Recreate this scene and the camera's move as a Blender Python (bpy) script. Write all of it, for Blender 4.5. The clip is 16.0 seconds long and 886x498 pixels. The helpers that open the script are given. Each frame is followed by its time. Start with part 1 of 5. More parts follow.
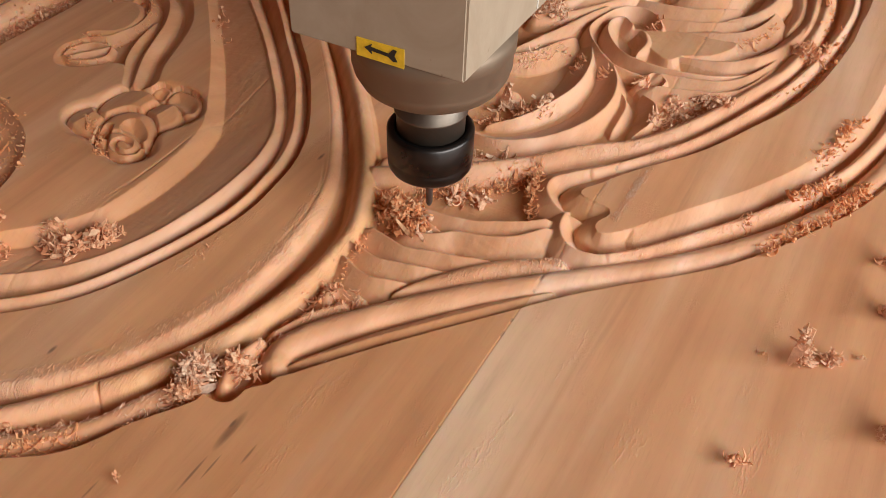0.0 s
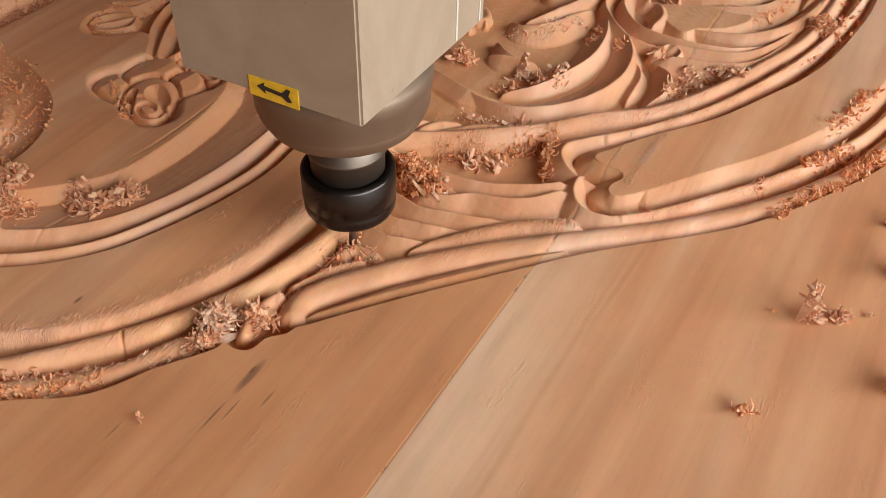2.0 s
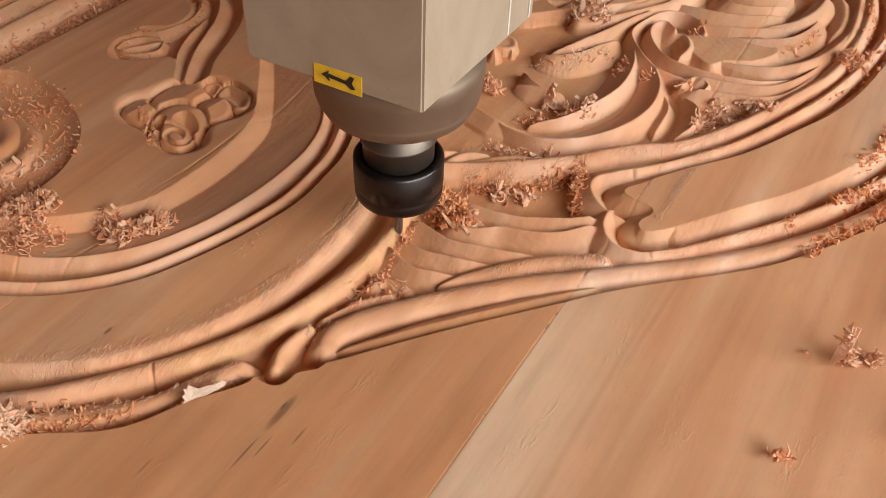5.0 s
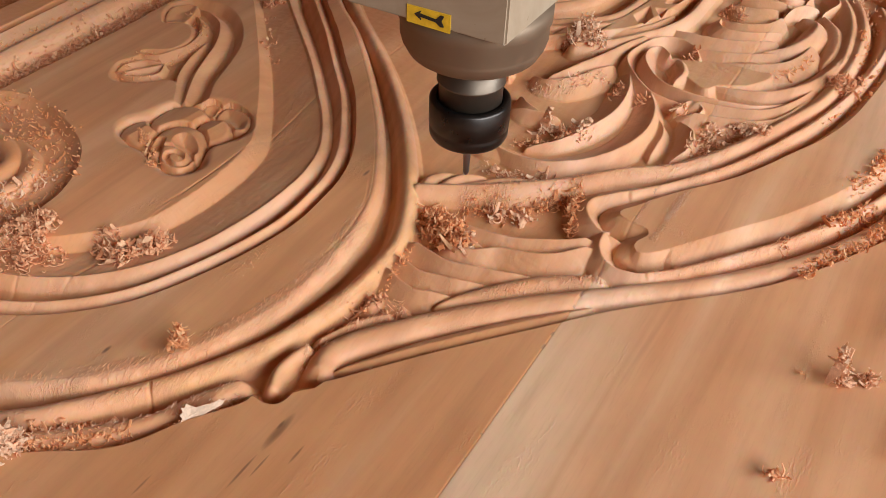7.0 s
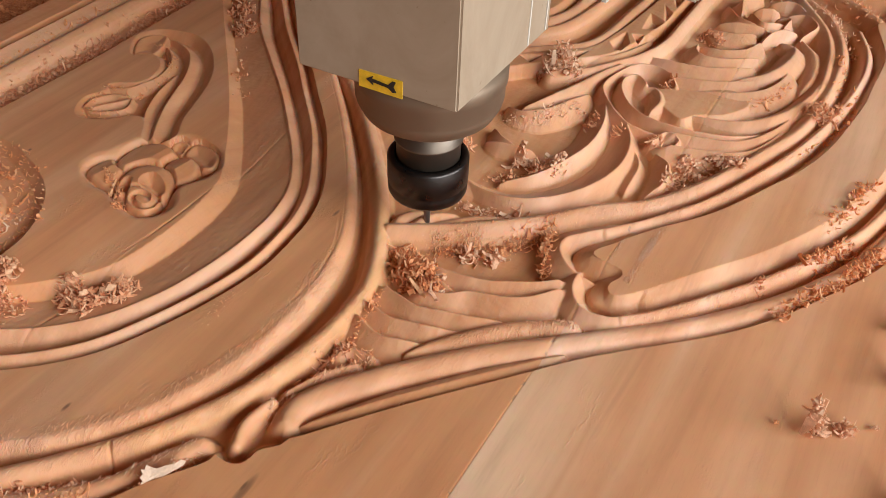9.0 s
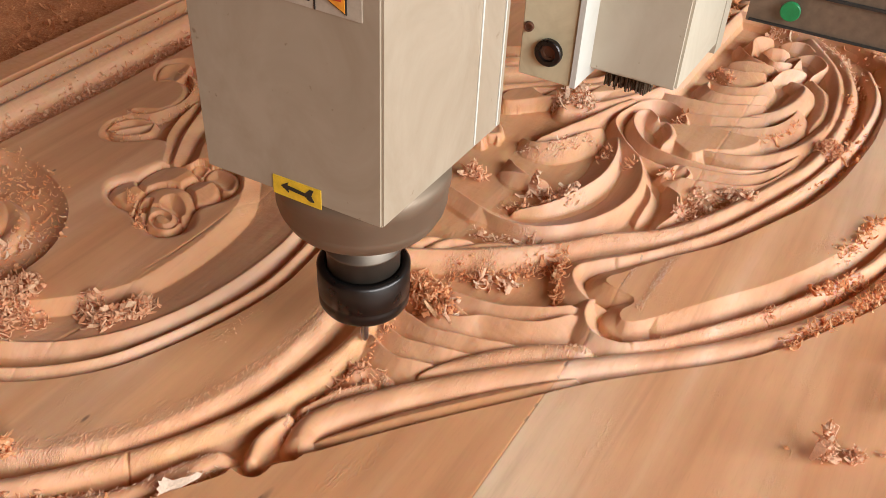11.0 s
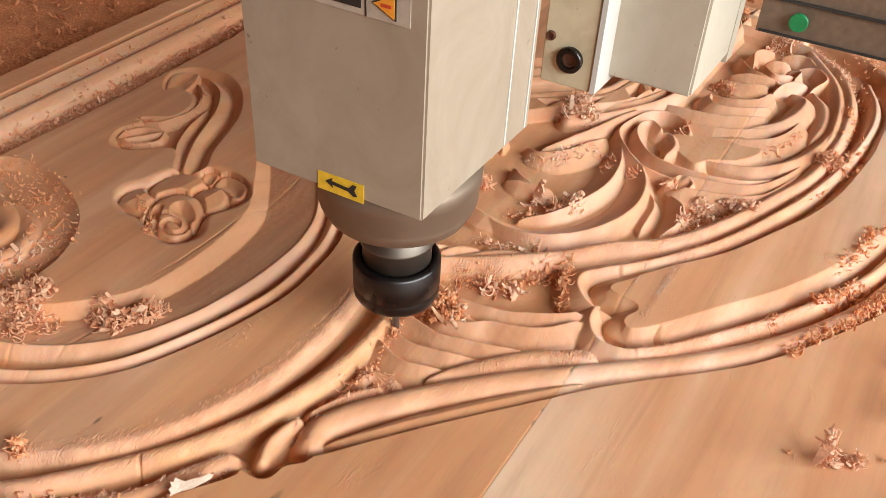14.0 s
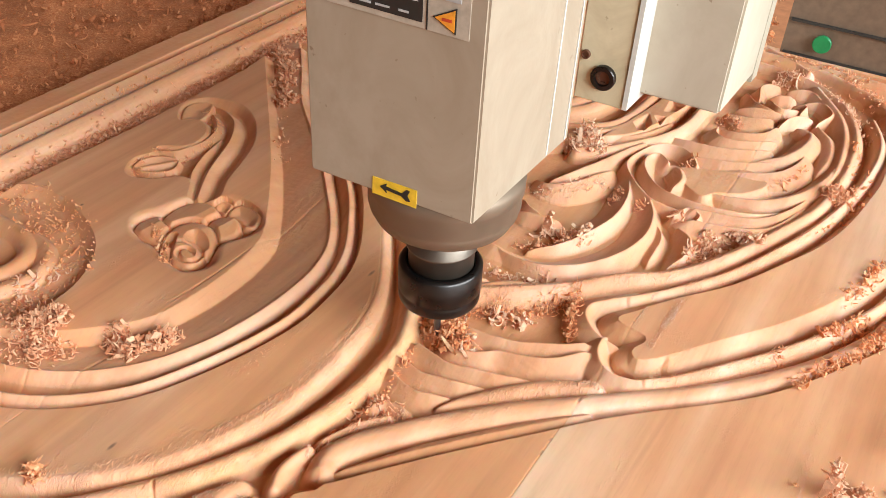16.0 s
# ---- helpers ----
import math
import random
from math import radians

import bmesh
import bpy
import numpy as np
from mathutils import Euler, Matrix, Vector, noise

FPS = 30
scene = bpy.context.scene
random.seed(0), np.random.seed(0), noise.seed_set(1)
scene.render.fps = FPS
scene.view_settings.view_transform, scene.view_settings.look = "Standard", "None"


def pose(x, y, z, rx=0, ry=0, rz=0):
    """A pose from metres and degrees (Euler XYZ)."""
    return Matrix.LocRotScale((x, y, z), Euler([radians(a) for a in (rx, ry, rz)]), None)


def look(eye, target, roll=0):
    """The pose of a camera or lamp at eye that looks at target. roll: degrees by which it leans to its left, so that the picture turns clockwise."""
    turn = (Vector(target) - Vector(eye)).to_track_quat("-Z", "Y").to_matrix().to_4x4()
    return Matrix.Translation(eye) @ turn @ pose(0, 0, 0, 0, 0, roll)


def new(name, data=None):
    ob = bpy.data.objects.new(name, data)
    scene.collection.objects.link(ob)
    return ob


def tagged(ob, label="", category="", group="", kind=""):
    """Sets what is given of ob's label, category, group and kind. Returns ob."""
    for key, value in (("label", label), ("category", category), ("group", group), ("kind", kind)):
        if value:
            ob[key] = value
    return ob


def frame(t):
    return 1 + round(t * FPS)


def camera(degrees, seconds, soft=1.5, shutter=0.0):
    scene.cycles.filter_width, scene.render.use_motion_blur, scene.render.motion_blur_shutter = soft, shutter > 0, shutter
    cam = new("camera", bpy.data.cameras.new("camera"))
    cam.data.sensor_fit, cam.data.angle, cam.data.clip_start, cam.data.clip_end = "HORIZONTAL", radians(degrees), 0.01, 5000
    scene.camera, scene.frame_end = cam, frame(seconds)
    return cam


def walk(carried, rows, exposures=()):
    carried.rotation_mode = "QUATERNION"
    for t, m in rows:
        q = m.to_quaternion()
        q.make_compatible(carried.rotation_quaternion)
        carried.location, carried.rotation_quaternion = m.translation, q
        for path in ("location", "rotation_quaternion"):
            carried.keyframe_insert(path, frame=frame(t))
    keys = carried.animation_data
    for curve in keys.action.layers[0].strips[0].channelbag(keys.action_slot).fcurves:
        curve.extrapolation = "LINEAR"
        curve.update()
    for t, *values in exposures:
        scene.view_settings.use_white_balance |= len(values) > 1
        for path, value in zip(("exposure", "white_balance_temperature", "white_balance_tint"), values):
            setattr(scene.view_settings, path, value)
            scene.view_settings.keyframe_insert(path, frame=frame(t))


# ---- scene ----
cam = camera(51.6, 16.0, soft=0.5)
PATH = [
    (0.00, (0.07321, 0.12212, 0.31308), (0.04718, 0.84571, -0.37666), 2.222),
    (0.50, (0.07303, 0.12126, 0.31406), (0.04756, 0.84987, -0.37039), 2.484),
    (1.00, (0.07617, 0.12282, 0.31180), (0.04833, 0.85509, -0.36864), 2.482),
    (1.50, (0.07452, 0.11500, 0.30936), (0.04185, 0.84195, -0.37655), 2.340),
    (2.00, (0.07641, 0.10301, 0.30614), (0.03031, 0.82252, -0.38681), 1.552),
    (2.50, (0.07072, 0.10465, 0.30662), (0.00637, 0.81753, -0.39170), 0.894),
    (3.00, (0.06744, 0.10508, 0.30779), (0.00096, 0.82088, -0.38734), 0.962),
    (3.50, (0.06700, 0.10344, 0.30699), (0.00359, 0.82231, -0.38525), 1.205),
    (4.00, (0.06190, 0.11379, 0.30886), (0.00516, 0.83472, -0.38182), 1.650),
    (6.50, (0.06290, 0.10427, 0.31280), (0.01323, 0.84780, -0.35406), 2.426),
    (7.00, (0.06260, 0.10647, 0.31266), (0.01290, 0.85376, -0.34998), 2.463),
    (7.50, (0.06379, 0.10561, 0.31550), (0.01340, 0.85603, -0.34354), 2.324),
    (8.00, (0.06295, 0.10999, 0.31370), (0.01308, 0.85869, -0.34732), 2.153),
    (8.50, (0.06474, 0.12079, 0.31565), (0.01807, 0.86436, -0.35137), 2.280),
    (9.00, (0.07103, 0.12869, 0.32437), (0.03099, 0.87662, -0.33820), 2.409),
    (11.30, (0.06598, 0.11339, 0.32197), (0.01395, 0.88985, -0.30604), 3.052),
    (11.50, (0.06509, 0.11113, 0.32154), (0.01213, 0.88617, -0.30816), 2.994),
    (12.00, (0.06587, 0.10700, 0.32568), (0.01554, 0.88467, -0.30097), 3.208),
    (12.50, (0.06670, 0.11123, 0.32435), (0.01891, 0.89210, -0.29852), 3.245),
    (13.00, (0.06621, 0.10941, 0.32431), (0.01808, 0.88956, -0.29942), 3.304),
    (13.50, (0.06154, 0.11039, 0.32422), (0.01197, 0.89409, -0.29494), 3.211),
    (14.00, (0.06366, 0.10910, 0.32443), (0.01322, 0.89331, -0.29401), 3.354),
    (14.50, (0.06277, 0.10650, 0.32727), (0.01084, 0.89555, -0.28486), 3.424),
    (15.00, (0.06291, 0.10511, 0.32709), (0.00900, 0.89664, -0.28166), 3.595),
    (15.50, (0.06324, 0.10775, 0.32938), (0.00687, 0.90204, -0.27554), 3.570),
    (16.00, (0.06131, 0.10417, 0.33021), (0.00191, 0.90547, -0.26511), 3.515),
]
walk(cam, [(t, look(eye, target, roll)) for t, eye, target, roll in PATH],
     [(0, -0.13, 6350, 6), (9.2, -0.09, 6300, 6), (11.4, 0.16, 6050, 3), (12.0, 0.02, 6100, 4), (13.0, 0.02, 6100, 4), (14.0, 0.28, 5950, 2), (15.0, 0.44, 5880, 0), (16, 0.56, 5850, 0)])

# ---- light: a bright opening of the workshop to the right, behind the camera ----
world = bpy.data.worlds.new("workshop_air")
scene.world = world
world.use_nodes = True
sky = world.node_tree.nodes.new("ShaderNodeTexSky")
sky.sky_type, sky.sun_disc = "NISHITA", False
sky.sun_elevation, sky.sun_rotation = radians(35), radians(131)
world.node_tree.links.new(sky.outputs["Color"], world.node_tree.nodes["Background"].inputs["Color"])
world.node_tree.nodes["Background"].inputs["Strength"].default_value = 0.05


def area_lamp(name, eye, target, size_x, size_y, watts, colour):
    lamp = bpy.data.lights.new(name, "AREA")
    lamp.shape, lamp.size, lamp.size_y, lamp.energy, lamp.color = "RECTANGLE", size_x, size_y, watts, colour
    ob = new(name, lamp)
    ob.matrix_world = look(eye, target)
    return ob


area_lamp("window_daylight", (2.952, -1.352, 1.78), (0.1, 0.5, 0.0), 5.0, 1.5, 291, (0.98, 1.0, 0.99))

# ---- materials ----
GRAIN = radians(64.5)  # direction of the boards' grain


def nodes_of(name):
    m = bpy.data.materials.new(name)
    m.use_nodes = True
    nt = m.node_tree
    return m, nt, nt.nodes["Principled BSDF"]


def node(nt, kind, **props):
    n = nt.nodes.new(kind)
    for key, value in props.items():
        n.inputs[key].default_value = value
    return n


def ramp(nt, fac, stops):
    r = nt.nodes.new("ShaderNodeValToRGB")
    els = r.color_ramp.elements
    while len(els) < len(stops):
        els.new(0.5)
    for e, (p, c) in zip(els, stops):
        e.position, e.color = p, (*c, 1)
    nt.links.new(fac, r.inputs["Fac"])
    return r.outputs["Color"]


def mix(nt, fac, a, b, kind="MIX"):
    m = nt.nodes.new("ShaderNodeMix")
    m.data_type, m.blend_type = "RGBA", kind
    for sock, v in ((m.inputs["Factor"], fac), (m.inputs[6], a), (m.inputs[7], b)):
        if isinstance(v, (int, float)):
            sock.default_value = v
        elif isinstance(v, tuple):
            sock.default_value = (*v, 1)
        else:
            nt.links.new(v, sock)
    return m.outputs[2]


def noise_tex(nt, vec, scale, detail=4, rough=0.55, distort=0.0):
    n = node(nt, "ShaderNodeTexNoise", Scale=scale, Detail=detail, Roughness=rough, Distortion=distort)
    nt.links.new(vec, n.inputs["Vector"])
    return n.outputs["Fac"]


def mapped(nt, vec, rot, scale):
    m = nt.nodes.new("ShaderNodeMapping")
    m.vector_type = "POINT"
    m.inputs["Rotation"].default_value = rot
    m.inputs["Scale"].default_value = scale
    nt.links.new(vec, m.inputs["Vector"])
    return m.outputs["Vector"]


def math_node(nt, op, a, b=None):
    m = nt.nodes.new("ShaderNodeMath")
    m.operation = op
    for sock, v in zip(m.inputs, (a, b)):
        if v is None:
            continue
        if isinstance(v, (int, float)):
            sock.default_value = v
        else:
            nt.links.new(v, sock)
    return m.outputs[0]


def bump(nt, height, strength, distance, bsdf, normal=None):
    b = node(nt, "ShaderNodeBump", Strength=strength, Distance=distance)
    nt.links.new(height, b.inputs["Height"])
    if normal is not None:
        nt.links.new(normal, b.inputs["Normal"])
    nt.links.new(b.outputs["Normal"], bsdf.inputs["Normal"])
    return b.outputs["Normal"]


STAINS = [(0.2955, -0.1609, 0.012, 0.0022, 0.62), (0.2985, -0.1622, 0.003, 0.0009, 0.6), (0.4632, -0.232, 0.004, 0.0012, 0.7), (0.290, -0.1475, 0.006, 0.0007, 0.6), (0.278, -0.1567, 0.007, 0.0006, 0.6),
          (0.272, -0.161, 0.010, 0.0007, 0.6), (0.246, -0.190, 0.006, 0.0006, 0.5), (0.2897, -0.2545, 0.0035, 0.0012, 0.8), (0.4149, -0.4194, 0.0016, 0.0012, 0.8)]


def panel_wood(name="panel_wood", tint=None):
    m, nt, bsdf = nodes_of(name)
    pos = nt.nodes.new("ShaderNodeTexCoord").outputs["Object"]
    # x along the grain, y across the boards
    turned = mapped(nt, pos, (0, 0, -GRAIN), (1, 1, 1))
    sep = nt.nodes.new("ShaderNodeSeparateXYZ")
    nt.links.new(turned, sep.inputs[0])
    across = math_node(nt, "MULTIPLY", sep.outputs["Y"], -1.0)
    long_grain = mapped(nt, turned, (0, 0, 0), (2.2, 22, 9))
    fine_grain = mapped(nt, turned, (0, 0, 0), (9, 150, 60))
    figure = noise_tex(nt, long_grain, 1.0, 2, 0.5, 0.6)
    streak = noise_tex(nt, fine_grain, 1.0, 5, 0.6, 0.2)
    heart = ramp(nt, figure, [(0.30, (0.60, 0.275, 0.125)), (0.5, (0.66, 0.345, 0.180)), (0.68, (0.72, 0.445, 0.285))])
    sap = ramp(nt, figure, [(0.3, (0.74, 0.505, 0.335)), (0.7, (0.79, 0.610, 0.45))])
    # sapwood edge of the third board fades into heartwood
    wav = math_node(nt, "MULTIPLY", math_node(nt, "SUBTRACT", noise_tex(nt, mapped(nt, turned, (0, 0, 0), (3, 10, 3)), 1.0, 3), 0.5), 0.05)
    shifted = math_node(nt, "ADD", across, wav)
    after = math_node(nt, "GREATER_THAN", across, -0.088)
    fade = nt.nodes.new("ShaderNodeMapRange")
    nt.links.new(shifted, fade.inputs["Value"])
    for k, v in (("From Min", -0.072), ("From Max", -0.040), ("To Min", 1.0), ("To Max", 0.15)):
        fade.inputs[k].default_value = v
    # it narrows and fades towards the far end
    ends = nt.nodes.new("ShaderNodeMapRange")
    nt.links.new(sep.outputs["X"], ends.inputs["Value"])
    for k, v in (("From Min", 0.36), ("From Max", 0.50), ("To Min", 1.0), ("To Max", 0.12)):
        ends.inputs[k].default_value = v
    sapness = math_node(nt, "MULTIPLY", math_node(nt, "MULTIPLY", after, fade.outputs[0]), ends.outputs[0])
    col = mix(nt, sapness, heart, sap)
    # greyer board in the middle
    mid = math_node(nt, "MULTIPLY", math_node(nt, "LESS_THAN", across, -0.088), math_node(nt, "GREATER_THAN", across, -0.305))
    col = mix(nt, math_node(nt, "MULTIPLY", mid, 0.40), col, (0.57, 0.268, 0.112))
    # redder wood under the plain field, with red bounce light put into its tone
    left = math_node(nt, "LESS_THAN", across, -0.305)
    col = mix(nt, math_node(nt, "MULTIPLY", left, 0.6), col, (1.0, 0.91, 0.82), "MULTIPLY")
    bands = ramp(nt, noise_tex(nt, mapped(nt, turned, (0, 0, 0), (3.5, 48, 20)), 1.0, 3, 0.55, 0.5), [(0.3, (0.86, 0.82, 0.78)), (0.5, (1, 1, 1)), (0.7, (1.07, 1.09, 1.10))])
    col = mix(nt, 1.0, col, bands, "MULTIPLY")
    # dark streaks along the grain
    dark = ramp(nt, noise_tex(nt, mapped(nt, turned, (0, 0, 0), (5, 75, 20)), 1.0, 4, 0.6, 0.4), [(0.27, (1, 1, 1)), (0.38, (0, 0, 0))])
    dk = nt.nodes.new("ShaderNodeRGBToBW")
    nt.links.new(dark, dk.inputs[0])
    col = mix(nt, math_node(nt, "MULTIPLY", dk.outputs[0], 0.24), col, (0.30, 0.125, 0.055))
    st = ramp(nt, streak, [(0.28, (0.80, 0.76, 0.72)), (0.5, (1, 1, 1)), (0.75, (1.06, 1.08, 1.10))])
    col = mix(nt, 0.3, col, st, "MULTIPLY")
    pores = noise_tex(nt, mapped(nt, turned, (0, 0, 0), (90, 1100, 300)), 1.0, 2, 0.5)
    col = mix(nt, 0.16, col, ramp(nt, pores, [(0.26, (0.66, 0.58, 0.52)), (0.44, (1, 1, 1)), (0.62, (1.0, 1.0, 1.0)), (0.72, (1.12, 1.14, 1.16))]), "MULTIPLY")
    # cloudy stains
    cloud = ramp(nt, noise_tex(nt, pos, 14, 4, 0.55), [(0.3, (0.90, 0.86, 0.83)), (0.7, (1.06, 1.06, 1.05))])
    col = mix(nt, 0.8, col, cloud, "MULTIPLY")
    # knots and dark pores: (along, across, half length, half width, strength)
    for a0, b0, ra, rb, k in STAINS:
        dx = math_node(nt, "DIVIDE", math_node(nt, "SUBTRACT", sep.outputs["X"], a0), ra)
        dy = math_node(nt, "DIVIDE", math_node(nt, "SUBTRACT", across, b0), rb)
        q = math_node(nt, "ADD", math_node(nt, "MULTIPLY", dx, dx), math_node(nt, "MULTIPLY", dy, dy))
        fac = nt.nodes.new("ShaderNodeMapRange")
        nt.links.new(math_node(nt, "ADD", q, math_node(nt, "MULTIPLY", math_node(nt, "SUBTRACT", streak, 0.5), 0.9)), fac.inputs["Value"])
        for key, v in (("From Min", 0.1), ("From Max", 1.0), ("To Min", k), ("To Max", 0.0)):
            fac.inputs[key].default_value = v
        col = mix(nt, fac.outputs[0], col, (0.10, 0.048, 0.028))
    # thin orange mineral lines
    for b0, w, k in ((-0.052, 0.0011, 0.5), (-0.105, 0.0024, 0.22), (-0.124, 0.0030, 0.2), (-0.150, 0.004, 0.2), (0.02, 0.003, 0.22), (-0.20, 0.002, 0.2)):
        d = math_node(nt, "ABSOLUTE", math_node(nt, "SUBTRACT", math_node(nt, "ADD", across, math_node(nt, "MULTIPLY", wav, 0.25)), b0))
        fac = nt.nodes.new("ShaderNodeMapRange")
        nt.links.new(d, fac.inputs["Value"])
        for key, v in (("From Min", 0.0), ("From Max", w * 2), ("To Min", k), ("To Max", 0.0)):
            fac.inputs[key].default_value = v
        col = mix(nt, math_node(nt, "MULTIPLY", fac.outputs[0], figure), col, (0.40, 0.165, 0.05))
    # loose dark flecks of glue along the joint
    gl = math_node(nt, "LESS_THAN", math_node(nt, "ABSOLUTE", math_node(nt, "ADD", across, 0.0884)), 0.0006)
    spots = math_node(nt, "GREATER_THAN", noise_tex(nt, mapped(nt, turned, (0, 0, 0), (140, 5, 5)), 1.0, 4, 0.7), 0.60)
    col = mix(nt, math_node(nt, "MULTIPLY", math_node(nt, "MULTIPLY", gl, spots), 0.6), col, (0.20, 0.13, 0.09))
    if tint:
        col = mix(nt, 0.75, col, tint, "MULTIPLY")
    col = mix(nt, 1.0, col, (1.02, 0.965, 0.935), "MULTIPLY")
    nt.links.new(col, bsdf.inputs["Base Color"])
    rough = ramp(nt, streak, [(0.3, (0.66, 0.66, 0.66)), (0.7, (0.50, 0.50, 0.50))])
    nt.links.new(rough, bsdf.inputs["Roughness"])
    bsdf.inputs["Specular IOR Level"].default_value = 0.5
    bsdf.inputs["Sheen Weight"].default_value = 0.08
    # light creeps a little way through the wood, red the farthest
    bsdf.inputs["Subsurface Weight"].default_value = 0.4
    bsdf.inputs["Subsurface Radius"].default_value = (1.0, 0.26, 0.10)
    bsdf.inputs["Subsurface Scale"].default_value = 0.0014
    # fuzz and short tool chatter
    lumps = noise_tex(nt, mapped(nt, turned, (0, 0, 0), (300, 620, 620)), 1.0, 3, 0.7, 0.3)
    patch = nt.nodes.new("ShaderNodeMapRange")
    nt.links.new(noise_tex(nt, mapped(nt, turned, (0, 0, 0), (14, 40, 40)), 1.0, 4, 0.7), patch.inputs["Value"])
    for key, v in (("From Min", 0.54), ("From Max", 0.72), ("To Min", 0.02), ("To Max", 0.9)):
        patch.inputs[key].default_value = v
    sharp = nt.nodes.new("ShaderNodeMapRange")
    nt.links.new(lumps, sharp.inputs["Value"])
    for key, v in (("From Min", 0.46), ("From Max", 0.74), ("To Min", 0.0), ("To Max", 1.0)):
        sharp.inputs[key].default_value = v
    h = math_node(nt, "ADD", math_node(nt, "MULTIPLY", sharp.outputs[0], patch.outputs[0]), math_node(nt, "MULTIPLY", streak, 0.02))
    h = math_node(nt, "ADD", h, math_node(nt, "MULTIPLY", noise_tex(nt, mapped(nt, turned, (0, 0, 0), (500, 1300, 1300)), 1.0, 3, 0.7), 0.1))
    # grain torn up by the cutter, where the panel's "torn" attribute says so
    torn = nt.nodes.new("ShaderNodeAttribute")
    torn.attribute_name = "torn"
    comb = nt.nodes.new("ShaderNodeMapRange")
    nt.links.new(noise_tex(nt, mapped(nt, turned, (0, 0, 0), (330, 1250, 500)), 1.0, 3, 0.6, 0.5), comb.inputs["Value"])
    for key, v in (("From Min", 0.40), ("From Max", 0.66), ("To Min", 0.0), ("To Max", 1.0)):
        comb.inputs[key].default_value = v
    h = math_node(nt, "ADD", h, math_node(nt, "MULTIPLY", math_node(nt, "MULTIPLY", comb.outputs[0], torn.outputs["Fac"]), 1.5))
    bump(nt, h, 0.7, 0.0006, bsdf)
    return m


def chip_wood(name, light, dark):
    m, nt, bsdf = nodes_of(name)
    pos = nt.nodes.new("ShaderNodeTexCoord").outputs["Object"]
    rnd = nt.nodes.new("ShaderNodeNewGeometry").outputs["Random Per Island"]
    base = ramp(nt, rnd, [(0.0, dark), (0.6, tuple((a + b) / 2 for a, b in zip(light, dark))), (1.0, light)])
    fib = noise_tex(nt, pos, 900, 3, 0.7)
    col = mix(nt, 0.7, base, ramp(nt, fib, [(0.3, (0.72, 0.68, 0.64)), (0.7, (1.08, 1.08, 1.08))]), "MULTIPLY")
    col = mix(nt, 1.0, col, (1.03, 0.945, 0.855), "MULTIPLY")
    nt.links.new(col, bsdf.inputs["Base Color"])
    bsdf.inputs["Roughness"].default_value = 0.7
    bump(nt, fib, 0.5, 0.0004, bsdf)
    # thin wood lets some light through
    thin = nt.nodes.new("ShaderNodeBsdfTranslucent")
    nt.links.new(mix(nt, 1.0, col, (1.0, 0.94, 0.86), "MULTIPLY"), thin.inputs["Color"])
    both = node(nt, "ShaderNodeMixShader", Fac=0.38)
    nt.links.new(bsdf.outputs[0], both.inputs[1])
    nt.links.new(thin.outputs[0], both.inputs[2])
    nt.links.new(both.outputs[0], nt.nodes["Material Output"].inputs["Surface"])
    return m


def painted_metal(name, colour, rough=0.42, dirt=0.35):
    m, nt, bsdf = nodes_of(name)
    pos = nt.nodes.new("ShaderNodeTexCoord").outputs["Object"]
    smear = noise_tex(nt, mapped(nt, pos, (0, 0, 0), (22, 22, 13)), 1.0, 5, 0.65, 0.8)
    speck = noise_tex(nt, pos, 140, 3, 0.6)
    grime = tuple(c * k for c, k in zip(colour, (0.72, 0.66, 0.58)))
    col = mix(nt, dirt, colour, ramp(nt, smear, [(0.35, grime), (0.6, colour)]))
    col = mix(nt, 0.8, col, ramp(nt, speck, [(0.24, (0.55, 0.45, 0.36)), (0.30, (1, 1, 1))]), "MULTIPLY")
    nt.links.new(col, bsdf.inputs["Base Color"])
    nt.links.new(ramp(nt, smear, [(0.3, (rough + 0.2,) * 3), (0.7, (rough,) * 3)]), bsdf.inputs["Roughness"])
    bump(nt, noise_tex(nt, pos, 420, 2), 0.08, 0.0005, bsdf)
    return m


def bare_metal(name, colour, rough, turned=True, dust=(0.40, 0.27, 0.18), dusty=0.3):
    m, nt, bsdf = nodes_of(name)
    pos = nt.nodes.new("ShaderNodeTexCoord").outputs["Object"]
    rings = noise_tex(nt, mapped(nt, pos, (0, 0, 0), (2, 2, 900 if turned else 90)), 1.0, 2)
    blot = noise_tex(nt, pos, 70, 4, 0.6)
    col = mix(nt, math_node(nt, "MULTIPLY", blot, dusty), colour, dust)
    nt.links.new(col, bsdf.inputs["Base Color"])
    bsdf.inputs["Metallic"].default_value = 1.0 - dusty * 0.6
    nt.links.new(ramp(nt, blot, [(0.3, (rough,) * 3), (0.7, (rough + 0.22,) * 3)]), bsdf.inputs["Roughness"])
    bump(nt, rings, 0.12, 0.0003, bsdf)
    return m


def plain(name, colour, rough=0.5, metal=0.0, grain_scale=200, vary=0.15):
    m, nt, bsdf = nodes_of(name)
    pos = nt.nodes.new("ShaderNodeTexCoord").outputs["Object"]
    n = noise_tex(nt, pos, grain_scale, 3, 0.6)
    lo = tuple(c * (1 - vary) for c in colour)
    hi = tuple(min(1.0, c * (1 + vary)) for c in colour)
    nt.links.new(ramp(nt, n, [(0.3, lo), (0.7, hi)]), bsdf.inputs["Base Color"])
    bsdf.inputs["Roughness"].default_value = rough
    bsdf.inputs["Metallic"].default_value = metal
    bump(nt, n, 0.15, 0.0004, bsdf)
    return m


